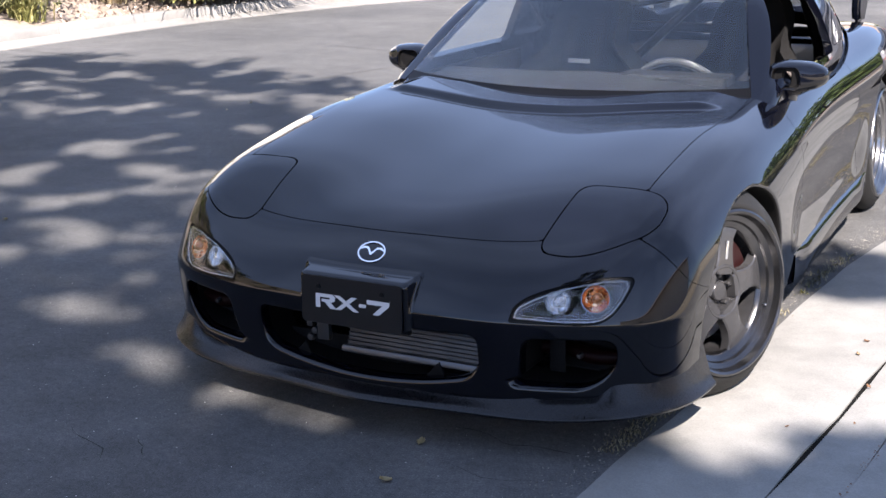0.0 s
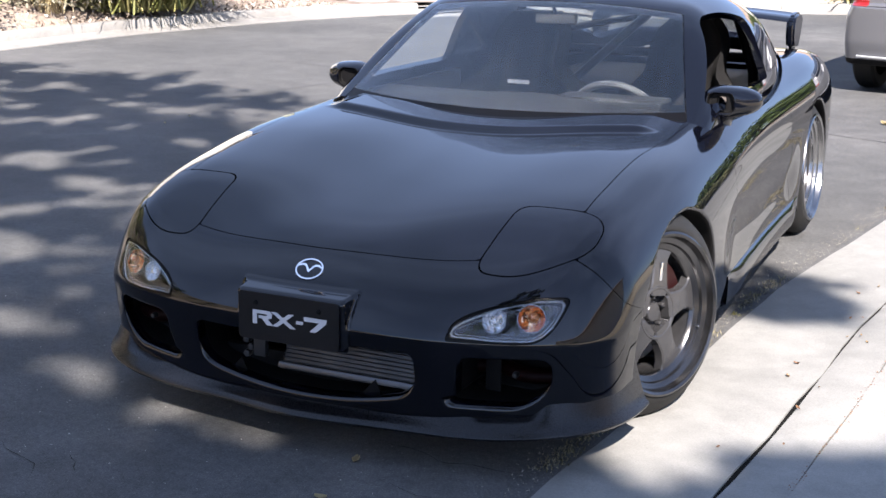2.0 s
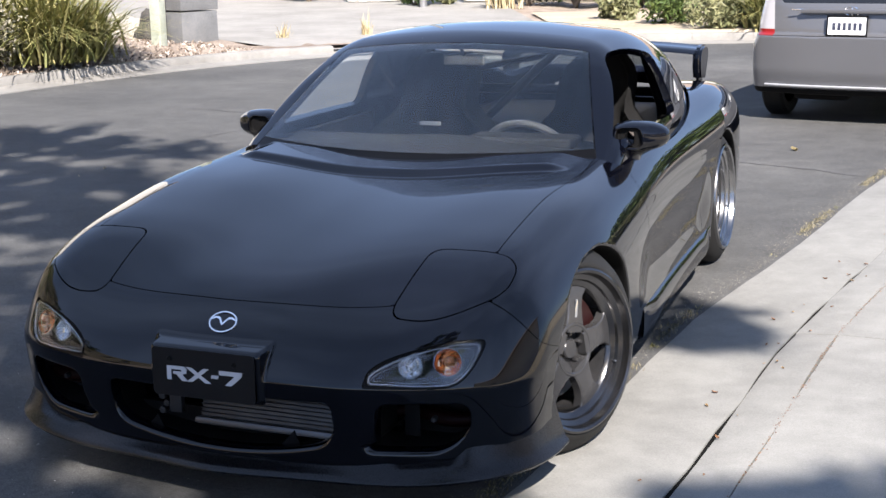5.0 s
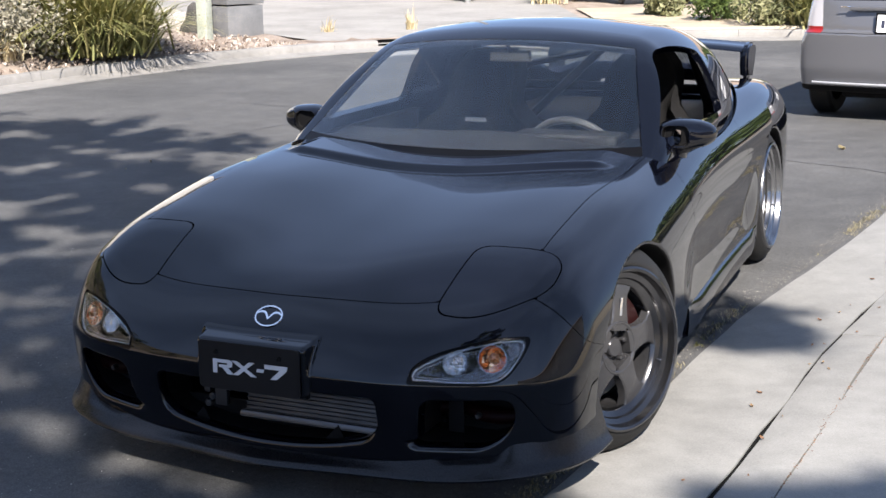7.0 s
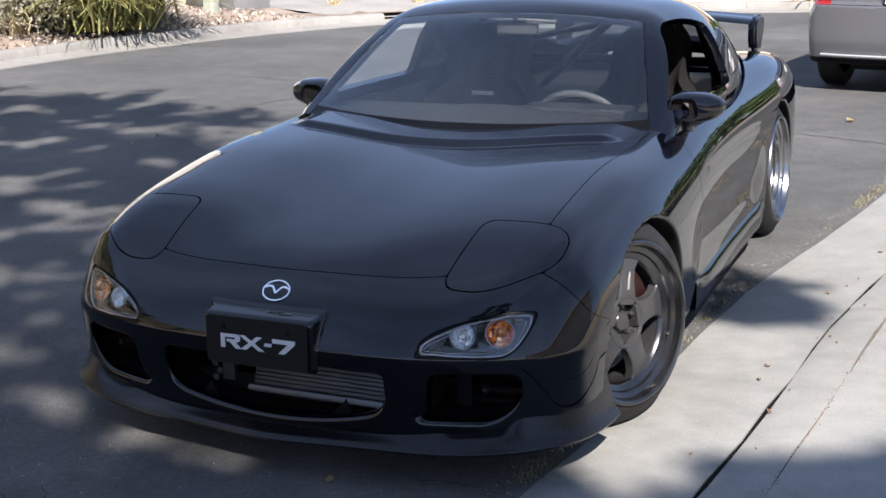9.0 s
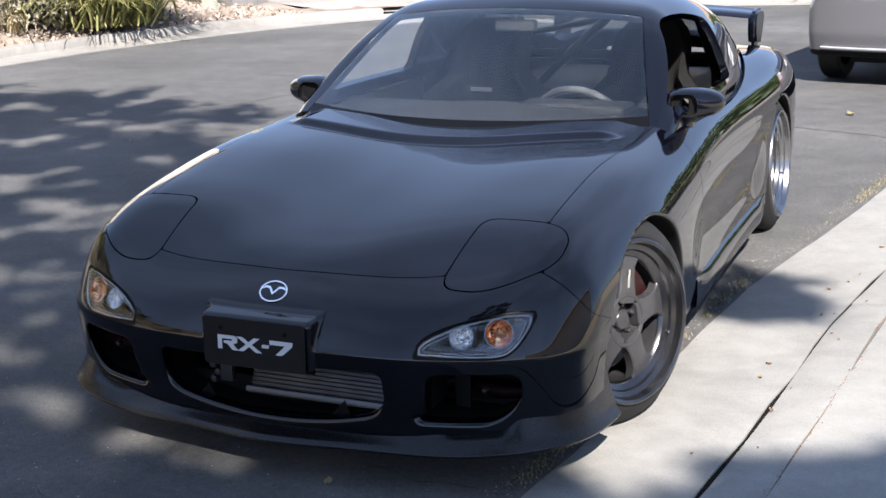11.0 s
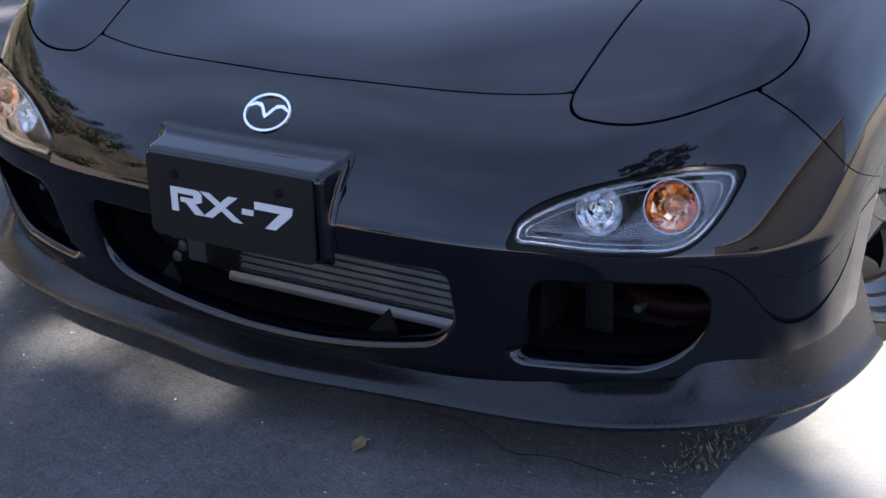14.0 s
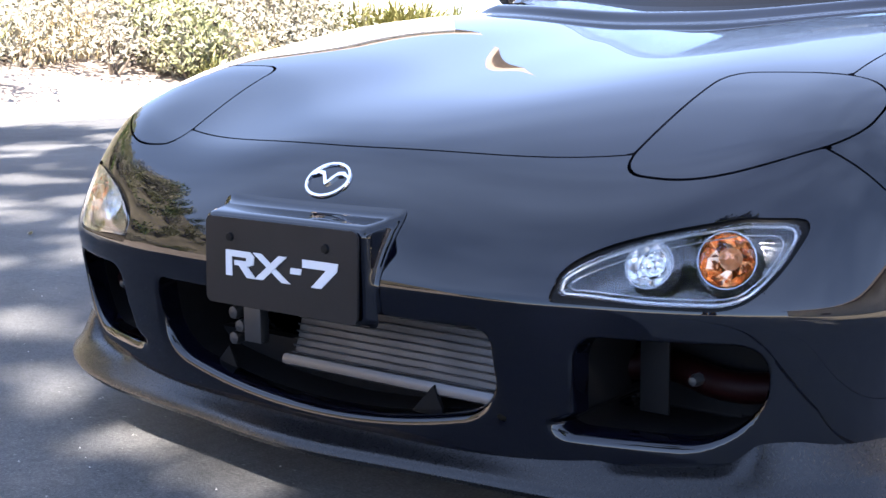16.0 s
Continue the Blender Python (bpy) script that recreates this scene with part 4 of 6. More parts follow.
# ---- rear wing ----
spoiler = new("rear_wing")
spoiler.parent = car
tagged(spoiler, "black rear wing on end plates")
foil = [(0.0, 0.0), (0.03, 0.018), (0.10, 0.026), (0.20, 0.022), (0.24, 0.030), (0.235, 0.022), (0.18, 0.006), (0.08, -0.004)]
rows = [[(x, 3.02 + a, 0.930 + 0.030 * (1 - (x / 0.56) ** 2) + b) for a, b in foil] for x in np.linspace(-0.51, 0.51, 17)]
part("blade", loft(rows, True), PAINT, spoiler)
for s in (-1, 1):
    o = [(3.06, 0.80), (3.03, 0.86), (3.03, 0.93), (3.06, 0.965), (3.14, 0.980), (3.22, 0.972), (3.25, 0.935), (3.22, 0.86), (3.17, 0.79)]
    bm = prism(o, 0.044, "yz", s * 0.520 - 0.022)
    bmesh.ops.bevel(bm, geom=bm.edges[:], offset=0.014, segments=3, affect="EDGES")
    part("end_plate", bm, PAINT, spoiler)
    part("tail_lamp", box((0.14, 0.05, 0.10), (s * 0.62, 3.225, 0.64), 0.02, 3), RED, car, "red tail lamp")

# ---- trim round the glass, interior ----
STRAP = grainy("black_webbing", [(0.3, (0.004, 0.004, 0.0045)), (0.7, (0.008, 0.008, 0.009))], 20, 900, (0.8, 0.9), 0.3)
STRAW_GREY = principled("pale_thread", (0.10, 0.10, 0.11), 0.9)
dash = new("interior")
dash.parent = car
tagged(dash, "dark interior with bucket seats and a cross bar")
bm = loft([[(x, 0.46 + 0.3 * x**2, 0.765), (x, 0.62 + 0.2 * x**2, 0.785), (x, 0.85, 0.785 + 0.02 * math.cos(5 * x)), (x, 1.0, 0.775), (x, 1.04, 0.72), (x, 1.0, 0.55)] for x in np.linspace(-0.70, 0.70, 25)])
part("dashboard", bm, TRIM, dash)
part("floor_pan", box((1.3, 2.2, 0.03), (0, 1.7, 0.24)), TRIM, dash)
part("firewall", box((1.36, 0.03, 0.55), (0, 0.62, 0.50)), TRIM, dash)
part("rear_bulkhead", box((1.2, 0.03, 0.40), (0, 2.15, 0.45)), TRIM, dash)
part("hatch_floor", box((1.15, 0.95, 0.03), (0, 2.62, 0.66)), TRIM, dash)
part("console", box((0.22, 1.0, 0.30), (0, 1.4, 0.42), 0.03), TRIM, dash)
for s in (-1, 1):
    part("door_card", box((0.04, 1.05, 0.40), (s * 0.715, 1.17, 0.575), 0.015), TRIM, dash)
    seat = new("bucket_seat")
    seat.parent = car
    tagged(seat, "black fabric bucket seat")
    rows = []
    for k in range(15):
        q = k / 14
        hw = (0.255, 0.27, 0.265, 0.25, 0.27, 0.285, 0.28, 0.25, 0.19, 0.155, 0.15, 0.155, 0.150, 0.13, 0.09)[k]
        y, z = 1.52 + 0.27 * q, 0.42 + 0.62 * q
        bow = 0.075 * (1 - q) + 0.03
        rows.append([(s * 0.36 + hw * c, y - bow * (1.6 * c**4) - 0.02, z) for c in np.linspace(-1, 1, 13)] + [(s * 0.36 + hw * c, y + 0.07, z) for c in np.linspace(1, -1, 13)])
    part("backrest", loft(rows, True), FABRIC, seat)
    part("cushion", box((0.50, 0.52, 0.14), (s * 0.36, 1.32, 0.42), 0.05, 3), FABRIC, seat)
    for k in (-1, 1):
        belt = [[(s * 0.36 + k * 0.075 * (1 - 0.25 * q) + w, 1.52 + 0.27 * q - 0.10 + 0.03 * q, 0.42 + 0.62 * q) for w in (-0.024, 0.024)] for q in np.linspace(0.15, 0.82, 10)]
        part("harness_strap", loft(belt), STRAP, seat, "black webbing harness strap")
    if s < 0:
        part("seat_badge", box((0.10, 0.003, 0.018), (-0.323, 1.475, 0.756), 0.001), STRAW_GREY, seat, "pale woven badge")
wheel_ = new("steering_wheel")
wheel_.parent = car
wheel_.matrix_basis = pose(0.27, 1.04, 0.685, -62)
tagged(wheel_, "three-spoke steering wheel with a dark leather rim")
bm = bmesh.new()
rows = []
for k in range(48):
    a = math.tau * k / 48
    rows.append([bm.verts.new(((0.178 + 0.015 * math.cos(b)) * math.cos(a), (0.178 + 0.015 * math.cos(b)) * math.sin(a), 0.015 * math.sin(b))) for b in (math.tau * i / 10 for i in range(10))])
for k in range(48):
    for i in range(10):
        bm.faces.new((rows[k][i], rows[k][(i + 1) % 10], rows[(k + 1) % 48][(i + 1) % 10], rows[(k + 1) % 48][i]))
part("wheel_rim", bm, principled("worn_leather", (0.02, 0.02, 0.021), 0.32), wheel_)
for a in (0, 90, 180):
    part("wheel_spoke", box((0.16, 0.03, 0.006), (0.09, 0, -0.02), 0.002), ALLOY, wheel_, m=pose(0, 0, 0, 0, 0, a - 90 + 90))
part("horn_pad", turned([(0.0005, 0.0), (0.035, -0.004), (0.045, -0.015), (0.04, -0.05)], 24, "z"), TRIM, wheel_)
part("column_shroud", tube([(0.27, 1.04, 0.675), (0.27, 0.86, 0.615)], 0.05, 14), TRIM, dash)
part("gauge_hood", box((0.42, 0.16, 0.05), (0.30, 0.90, 0.780), 0.02, 3), TRIM, dash)
part("harness_bar", tube([(-0.60, 1.98, 0.86), (0.60, 1.98, 0.86)], 0.022, 12), MATTE_BLACK, dash, "black tubular harness bar")
part("roll_hoop", tube([(-0.60, 2.0, 0.35), (-0.58, 1.98, 0.80), (-0.50, 1.94, 1.06), (-0.40, 1.92, 1.12), (0.40, 1.92, 1.12), (0.50, 1.94, 1.06), (0.58, 1.98, 0.80), (0.60, 2.0, 0.35)], 0.022, 12), MATTE_BLACK, dash, "black tubular hoop")
part("diagonal_bar", tube([(0.146, 1.950, 1.078), (-0.349, 1.950, 0.614)], 0.020, 12), DULL_METAL, dash, "bare metal diagonal brace")
part("rear_brace", tube([(0.047, 2.000, 1.020), (-0.547, 2.455, 0.886)], 0.016, 12), MATTE_BLACK, dash, "black tubular rear brace")
part("mirror_stalk", tube([(0.0, 1.03, 1.120), (0.0, 1.06, 1.085)], 0.008), TRIM, dash)
part("rear_view_mirror", box((0.17, 0.03, 0.045), (0.0, 1.065, 1.072), 0.012, 3), GAP, dash)
for s in (-1, 1):
    part("sun_visor", box((0.40, 0.13, 0.012), (s * 0.27, 1.18, 1.135), 0.005), principled("grey_visor", (0.03, 0.03, 0.031), 0.8), dash, "grey sun visor", m=Matrix.Translation((0, 0, -0.02 if s else 0)))

# ---- ground, road, kerbs ----
bm = bmesh.new()
bmesh.ops.create_grid(bm, x_segments=2, y_segments=2, size=400)
road = part("road", bm, ASPHALT, None)
tagged(road, "worn grey asphalt road surface", "road", kind="structure")

near_edge = spline([(-12, 0.74), (-6, 0.66), (-1.06, 0.672), (-0.69, 0.697), (-0.3, 0.730), (0.6, 0.788), (1.0, 0.812), (1.46, 0.852), (1.96, 0.921), (2.6, 1.015), (3.6, 1.135), (4.85, 1.285), (8, 1.90), (12, 3.0), (20, 5.4), (30, 9.0)])


def kerb_point(s, d):
    """A point d metres across from the near edge of the asphalt, at s along y."""
    x = float(near_edge(s))
    k = float(near_edge(s + 0.05) - near_edge(s - 0.05)) / 0.1
    n = 1 / math.hypot(1, k)
    return x + d * n, s - d * k * n


def slab(name, s0, s1, d0, d1, z0, z1, material, parent, wobble=0.004, step_=0.3):
    """A cast slab that follows the kerb, with worn edges."""
    n = max(2, int((s1 - s0) / step_))
    m = 5
    rng = random.Random(hash((round(s0 * 10), round(d0 * 100))) & 0xFFFF)
    bm = bmesh.new()
    rows = []
    for i in range(n + 1):
        s = s0 + (s1 - s0) * i / n
        row = []
        for j in range(m + 1):
            d = d0 + (d1 - d0) * j / m
            edge = 1 if i in (0, n) or j in (0, m) else 0
            x, y = kerb_point(s, d + (rng.uniform(-wobble, wobble) if j in (0, m) else 0))
            row.append(bm.verts.new((x, y, z0 + (z1 - z0) * j / m - 0.004 * edge)))
        rows.append(row)
    for a, b in zip(rows, rows[1:]):
        for j in range(m):
            bm.faces.new((a[j], a[j + 1], b[j + 1], b[j]))
    rim = [e for e in bm.edges if e.is_boundary]
    out = bmesh.ops.extrude_edge_only(bm, edges=rim)
    for v in out["geom"]:
        if isinstance(v, bmesh.types.BMVert):
            v.co.z = -0.05
    return part(name, bm, material, parent, angle=60)


gutter = tagged(new("gutter"), "pale concrete gutter beside the asphalt", "gutter", kind="structure")
pavement = tagged(new("pavement"), "pale cast concrete pavement slabs with dark joints", "pavement", kind="structure")
cross = [-11.0, -7.4, -3.6, 1.31, 4.9, 8.5, 12.0, 16.0, 20.0, 25.0]
for s0, s1 in zip(cross, cross[1:]):
    slab("slab", s0 + 0.004, s1 - 0.004, 0.455, 0.616, 0.012, 0.026, CONCRETE, pavement, 0.007)
    slab("slab", s0 + 0.004, s1 - 0.004, 0.621, 2.20, 0.027, 0.050, CONCRETE, pavement, 0.003)
for s0, s1 in zip((-11.0, -5.4, 6.9, 16.0), (-5.4, 6.9, 16.0, 25.0)):
    slab("slab", s0 + 0.004, s1 - 0.004, 0.0, 0.441, 0.002, 0.010, CONCRETE, gutter, 0.009)
bm = loft([[(*kerb_point(s, -0.02), -0.006), (*kerb_point(s, 0.50), 0.001), (*kerb_point(s, 2.3), 0.016)] for s in np.linspace(-11, 25, 60)])
tagged(part("joint_filler", bm, principled("dark_joint", (0.007, 0.007, 0.0065), 0.95, spec=0.1), None), "dark dirt in the joints of the concrete", "joint", kind="structure")

# far kerb: from the planted bank to the far side of the bend
far_line = [(-10.2, -40), (-9.6, -20), (-9.0, -6), (-8.75, 0), (-8.55, 5), (-8.40, 8.2), (-8.20, 9.5), (-7.90, 10.8), (-7.40, 12.1), (-6.70, 13.3), (-5.6, 14.4), (-4.0, 15.45), (-2.2, 16.1), (-0.2, 16.8), (3.5, 19.2), (8, 25), (14, 36)]
fx, fy = spline([(k, p[0]) for k, p in enumerate(far_line)]), spline([(k, p[1]) for k, p in enumerate(far_line)])


def far_point(k, d):
    x, y = float(fx(k)), float(fy(k))
    tx, ty = float(fx(k + 0.02)) - float(fx(k - 0.02)), float(fy(k + 0.02)) - float(fy(k - 0.02))
    n = math.hypot(tx, ty)
    return x - ty / n * d, y + tx / n * d


def bank_height(k, d):
    """Ground beyond the far kerb: a planted rise, flat along the driveway and the bend."""
    rise = (1 - float(step(5.0, 8.0, k))) * 0.30 + 0.018 + 0.26 * (1 - float(step(2.2, 4.2, k)))
    mound = 0.25 * math.exp(-(((k - 6.6) / 1.0) ** 2)) * float(step(0.2, 2.0, d))
    hill = 0.70 * (1 - float(step(4.4, 6.0, k))) * min(max(0, d - 9), 20)
    return 0.115 + hill + mound + rise * min(max(0, d - 0.3), 12) + 0.012 * max(0, d - 12)


def rows_of(ks, section):
    return [[(*far_point(k, d), z) for d, z in section] for k in ks]


tagged(part("far_gutter", loft(rows_of(np.linspace(0, 16, 200), [(-0.42, -0.02), (-0.42, 0.010), (-0.05, 0.016), (0.0, 0.03)])), CONCRETE_PALE, None), "pale concrete gutter across the road", "gutter", kind="structure")
far_kerb = tagged(new("far_kerb"), "pale cast concrete kerb across the road", "kerb", kind="structure")
for k in np.arange(0, 16, 0.5):
    low = float(step(8.6, 9.2, k + 0.25) * (1 - step(10.6, 11.0, k + 0.25)))
    h = 0.125 - 0.09 * low
    part("kerb_stone", loft(rows_of(np.linspace(k + 0.0012, k + 0.4988, 9), [(0.0, -0.02), (0.002, h - 0.03), (0.02, h - 0.004), (0.05, h), (0.16, h), (0.17, -0.02)]), True), CONCRETE_PALE, far_kerb, angle=40)
SOIL = grainy("bank_soil", [(0.3, (0.16, 0.125, 0.10)), (0.5, (0.27, 0.22, 0.18)), (0.7, (0.38, 0.33, 0.28))], 1.6, 40, (0.8, 1.0), 0.8, 0.02)
rng = random.Random(4)
ks, ds = np.linspace(0, 16, 150), [0.16, 0.3, 0.6, 1, 1.6, 2.4, 3.4, 4.6, 6, 8, 10.5, 13, 18, 25, 34, 48]
rows = [[(*far_point(k, d), bank_height(k, d) + (rng.uniform(-0.02, 0.02) if 0.3 < d < 10 else 0)) for d in ds] for k in ks]
tagged(part("bank", loft([row[:10] for row in rows]), SOIL, None), "dry planted bank of bare soil and mulch", "bank", kind="structure")
HILL_SOIL = grainy("hill_soil", [(0.3, (0.060, 0.052, 0.034)), (0.5, (0.11, 0.095, 0.062)), (0.7, (0.19, 0.16, 0.11))], 0.5, 9, (0.8, 1.0), 0.8, 0.03)
tagged(part("hillside", loft([row[9:] for row in rows]), HILL_SOIL, None), "dry brown hillside above the planted bank", "hillside", kind="structure")

# ---- planting ----
def leaf_material(name, a, b, c, rough=0.55):
    m = principled(name, a, rough, spec=0.3)
    geo = node(m, "ShaderNodeNewGeometry")
    col = ramp(m, geo.outputs["Random Per Island"], [(0.0, a), (0.5, b), (1.0, c)])
    return finish(m, col)


GREEN = leaf_material("green_leaves", (0.035, 0.06, 0.018), (0.07, 0.11, 0.03), (0.12, 0.16, 0.05))
OLIVE = leaf_material("olive_leaves", (0.10, 0.11, 0.05), (0.18, 0.185, 0.09), (0.27, 0.26, 0.15))
SAGE = leaf_material("dry_brush", (0.15, 0.14, 0.10), (0.22, 0.205, 0.155), (0.30, 0.28, 0.215), 0.8)
BLADES = leaf_material("yellow_green_blades", (0.09, 0.10, 0.030), (0.19, 0.19, 0.065), (0.33, 0.29, 0.13))
STRAW = leaf_material("dry_grass", (0.36, 0.28, 0.15), (0.5, 0.42, 0.26), (0.62, 0.54, 0.36), 0.8)
BARK = grainy("bark", [(0.3, (0.08, 0.06, 0.045)), (0.6, (0.17, 0.14, 0.11)), (0.8, (0.26, 0.22, 0.18))], 9, 90, (0.8, 1), 0.8, 0.01)


def leaf_mesh(name, centres, size, material, parent, seed, label="", flat=0.0):
    """Many small pointed leaves, each a bent pair of triangles, round the given points."""
    r = np.random.RandomState(seed)
    n = len(centres)
    a = r.normal(size=(n, 3))
    a /= np.linalg.norm(a, axis=1)[:, None]
    b = np.cross(a, r.normal(size=(n, 3)))
    b /= np.linalg.norm(b, axis=1)[:, None]
    c = np.cross(a, b)
    ln = size * r.uniform(0.6, 1.4, (n, 1))
    p = np.asarray(centres)
    v = np.stack([p - a * ln, p + b * ln * 0.42 + c * ln * 0.12, p + a * ln, p - b * ln * 0.42 + c * ln * 0.12], 1).reshape(-1, 3)
    k = np.arange(n)[:, None] * 4
    faces = np.concatenate([k + [0, 1, 2], k + [0, 2, 3]])
    return mesh_object(name, v, faces, material, parent, label, False)


def shrub(name, label, at, radius, height, material, seed, leaves=1500, size=0.05):
    """A bush: a few bent stems and an uneven crown of leaves in lumps."""
    r = np.random.RandomState(seed)
    ob = thing(name, label, "shrub", pose(*at))
    lumps = [(r.uniform(-0.6, 0.6) * radius, r.uniform(-0.6, 0.6) * radius, height * r.uniform(0.18, 0.78), radius * r.uniform(0.38, 0.62)) for _ in range(7)]
    pts = []
    for x, y, z, q in lumps:
        d = r.normal(size=(leaves // 7, 3))
        d /= np.linalg.norm(d, axis=1)[:, None]
        d *= q * r.uniform(0.35, 1.05, (len(d), 1)) ** 0.6
        d[:, 2] *= min(1.0, height / radius * 0.6)
        pts.append(d + (x, y, z))
    pts = np.concatenate(pts)
    pts[:, 2] = np.maximum(pts[:, 2], 0.02)
    stems = join(*[tube([(0, 0, -0.1), (x * 0.4, y * 0.4, z * 0.5), (x, y, z)], 0.02 * height + 0.008, 6, 0.4) for x, y, z, _ in lumps])
    part("stem", stems, BARK, ob)
    leaf_mesh("foliage", pts, size, material, ob, seed)
    return ob


def tuft(name, label, at, radius, height, material, seed, blades=260, width=0.018):
    """A clump of long arching blades."""
    r = np.random.RandomState(seed)
    ob = thing(name, label, "grass clump", pose(*at))
    v, f = [], []
    for i in range(blades):
        a, lean = r.uniform(0, math.tau), r.uniform(0.15, 1.0) ** 0.7
        ln = height * r.uniform(0.7, 1.15)
        base = np.array([r.normal() * 0.22 * radius, r.normal() * 0.22 * radius, -0.03])
        out, across = np.array([math.cos(a), math.sin(a), 0]), np.array([-math.sin(a), math.cos(a), 0])
        k = len(v)
        for q in (0, 0.3, 0.6, 0.85, 1.0):
            c = base + out * (radius * (0.15 + 0.85 * lean) * q**1.35) + np.array([0, 0, ln * (q * (1.5 - 0.25 * lean) - (0.25 + 0.75 * lean) * q**2.0)])
            c[2] = max(c[2], -0.02)
            w = width * (1 - q) * (0.5 + q * 2 if q < 0.3 else 1)
            v += [c - across * (w + 0.001), c + across * (w + 0.001)]
        f += [(k + 2 * j, k + 2 * j + 1, k + 2 * j + 3, k + 2 * j + 2) for j in range(4)]
    mesh_object("blade_clump", np.array(v), f, material, ob, "", False)
    return ob


def on_bank(k, d):
    return (*far_point(k, d), bank_height(k, d) - 0.02)


tuft("fountain_grass", "yellow-green fountain grass clump on the planted bank", (-8.95, 9.75, 0.22), 1.45, 0.98, BLADES, 11, 2600, 0.022)
tuft("fountain_grass", "yellow-green fountain grass clump on the planted bank", on_bank(5.15, 1.6), 0.55, 0.7, BLADES, 12, 300, 0.014)
tuft("fountain_grass", "yellow-green fountain grass clump on the planted bank", on_bank(5.75, 2.9), 0.5, 0.6, BLADES, 13, 300, 0.014)
rng = random.Random(21)
for i in range(120):
    k, d = rng.uniform(2.6, 5.7), rng.choice((0.6, 0.8, 1.2, 1.7, 2.3, 3.2, 4.4, 6.0)) + rng.uniform(-0.2, 0.4)
    h = rng.uniform(0.5, 1.0) + 0.05 * d
    kind = rng.random()
    if k > 5.2 and d < 1.5:
        h *= 0.45
    if kind < 0.62:
        shrub("dry_shrub", "dry grey-brown brush on the bank", on_bank(k, d), h * 0.9, h, SAGE, 100 + i, 900, 0.035)
    elif kind < 0.82:
        shrub("green_shrub", "dusty olive-green shrub on the bank", on_bank(k, d), h * 0.9, h * 1.1, OLIVE, 100 + i, 1100, 0.04)
    else:
        tuft("grass_clump", "pale dry grass clump on the bank", on_bank(k, d), h * 0.6, h * 0.8, STRAW if rng.random() < 0.5 else BLADES, 100 + i, 180, 0.010)
for i in range(16):
    k, d = rng.uniform(-0.5, 2.2), rng.uniform(1, 9)
    shrub("dry_shrub", "dry grey-brown brush on the bank", on_bank(max(0.1, k), d), 1.6, 1.5, SAGE if i % 3 else OLIVE, 300 + i, 900, 0.10)
for i in range(110):
    k, d = rng.uniform(0.8, 5.0), rng.uniform(7.5, 28)
    shrub("dry_shrub", "dry grey-brown brush on the hillside", on_bank(k, d), rng.uniform(1.0, 2.2), rng.uniform(0.8, 1.7), (OLIVE, GREEN, OLIVE, SAGE)[i % 4], 360 + i, 380, 0.14)
# loose mulch and gravel near the kerb
r = np.random.RandomState(8)
pts = []
for _ in range(2600):
    k, d = r.uniform(4.6, 8.2), 0.2 + 3.2 * r.rand() ** 1.3
    x, y = far_point(k, d)
    pts.append((x, y, bank_height(k, d) + 0.012))
tagged(leaf_mesh("mulch", np.array(pts), 0.035, leaf_material("mulch_chips", (0.12, 0.09, 0.07), (0.3, 0.25, 0.21), (0.55, 0.5, 0.45), 0.9), None, 5), "scattered mulch chips and gravel on the bank", "mulch", kind="stuff")

# ---- post, utility box, boulders and a dark lump at the driveway ----
WOOD = grainy("weathered_post", [(0.3, (0.30, 0.33, 0.27)), (0.6, (0.42, 0.45, 0.38)), (0.8, (0.5, 0.52, 0.46))], 5, 70, (0.7, 0.9), 0.3)
px, py = -8.75, 12.05
post = thing("sign_post", "weathered pale green wooden post at the kerb", "post", pose(px, py, 0.1))
bm = box((0.16, 0.16, 2.6), (0, 0, 1.25), 0.012)
part("shaft", bm, WOOD, post)
BOX_GREY = grainy("galvanised_box", [(0.3, (0.12, 0.125, 0.13)), (0.6, (0.17, 0.175, 0.18)), (0.8, (0.22, 0.22, 0.225))], 3, 60, (0.5, 0.7), 0.1)
# Dark brown put on the box's left side to stand for its shade.
BOX_SHADED_SIDE = grainy("shaded_box_side", [(0.3, (0.09, 0.075, 0.06)), (0.7, (0.14, 0.12, 0.10))], 4, 60, (0.6, 0.8), 0.1)
px, py = -9.05, 13.3
cab = thing("utility_box", "grey metal utility box beside the driveway", "utility box", pose(px, py, 0.12, 0, 0, -24))
part("base", box((0.56, 0.62, 0.48), (0, 0, 0.24), 0.012), BOX_GREY, cab)
part("cover", box((0.59, 0.65, 0.86), (0, 0, 0.93), 0.02), BOX_GREY, cab, "grey cover with a seam")
part("shaded_side", box((0.03, 0.60, 1.25), (-0.31, 0, 0.65), 0.006), BOX_SHADED_SIDE, cab, "shaded side of the box, coloured dark brown")
part("latch", box((0.03, 0.02, 0.10), (0.1, -0.335, 0.80), 0.005), MATTE_BLACK, cab)


def boulder(label, at, size, material, seed):
    r = random.Random(seed)
    bm = bmesh.new()
    bmesh.ops.create_icosphere(bm, subdivisions=3, radius=1)
    off = Vector((r.uniform(0, 9), r.uniform(0, 9), r.uniform(0, 9)))
    for v in bm.verts:
        v.co *= 1 + 0.35 * noise.noise(v.co * 1.1 + off) + 0.10 * noise.noise(v.co * 3.5 + off)
        v.co = Vector((v.co.x * size[0], v.co.y * size[1], v.co.z * size[2]))
    ob = part("boulder", bm, material, None)
    ob.matrix_basis = pose(*at)
    return tagged(ob, label, "rock")


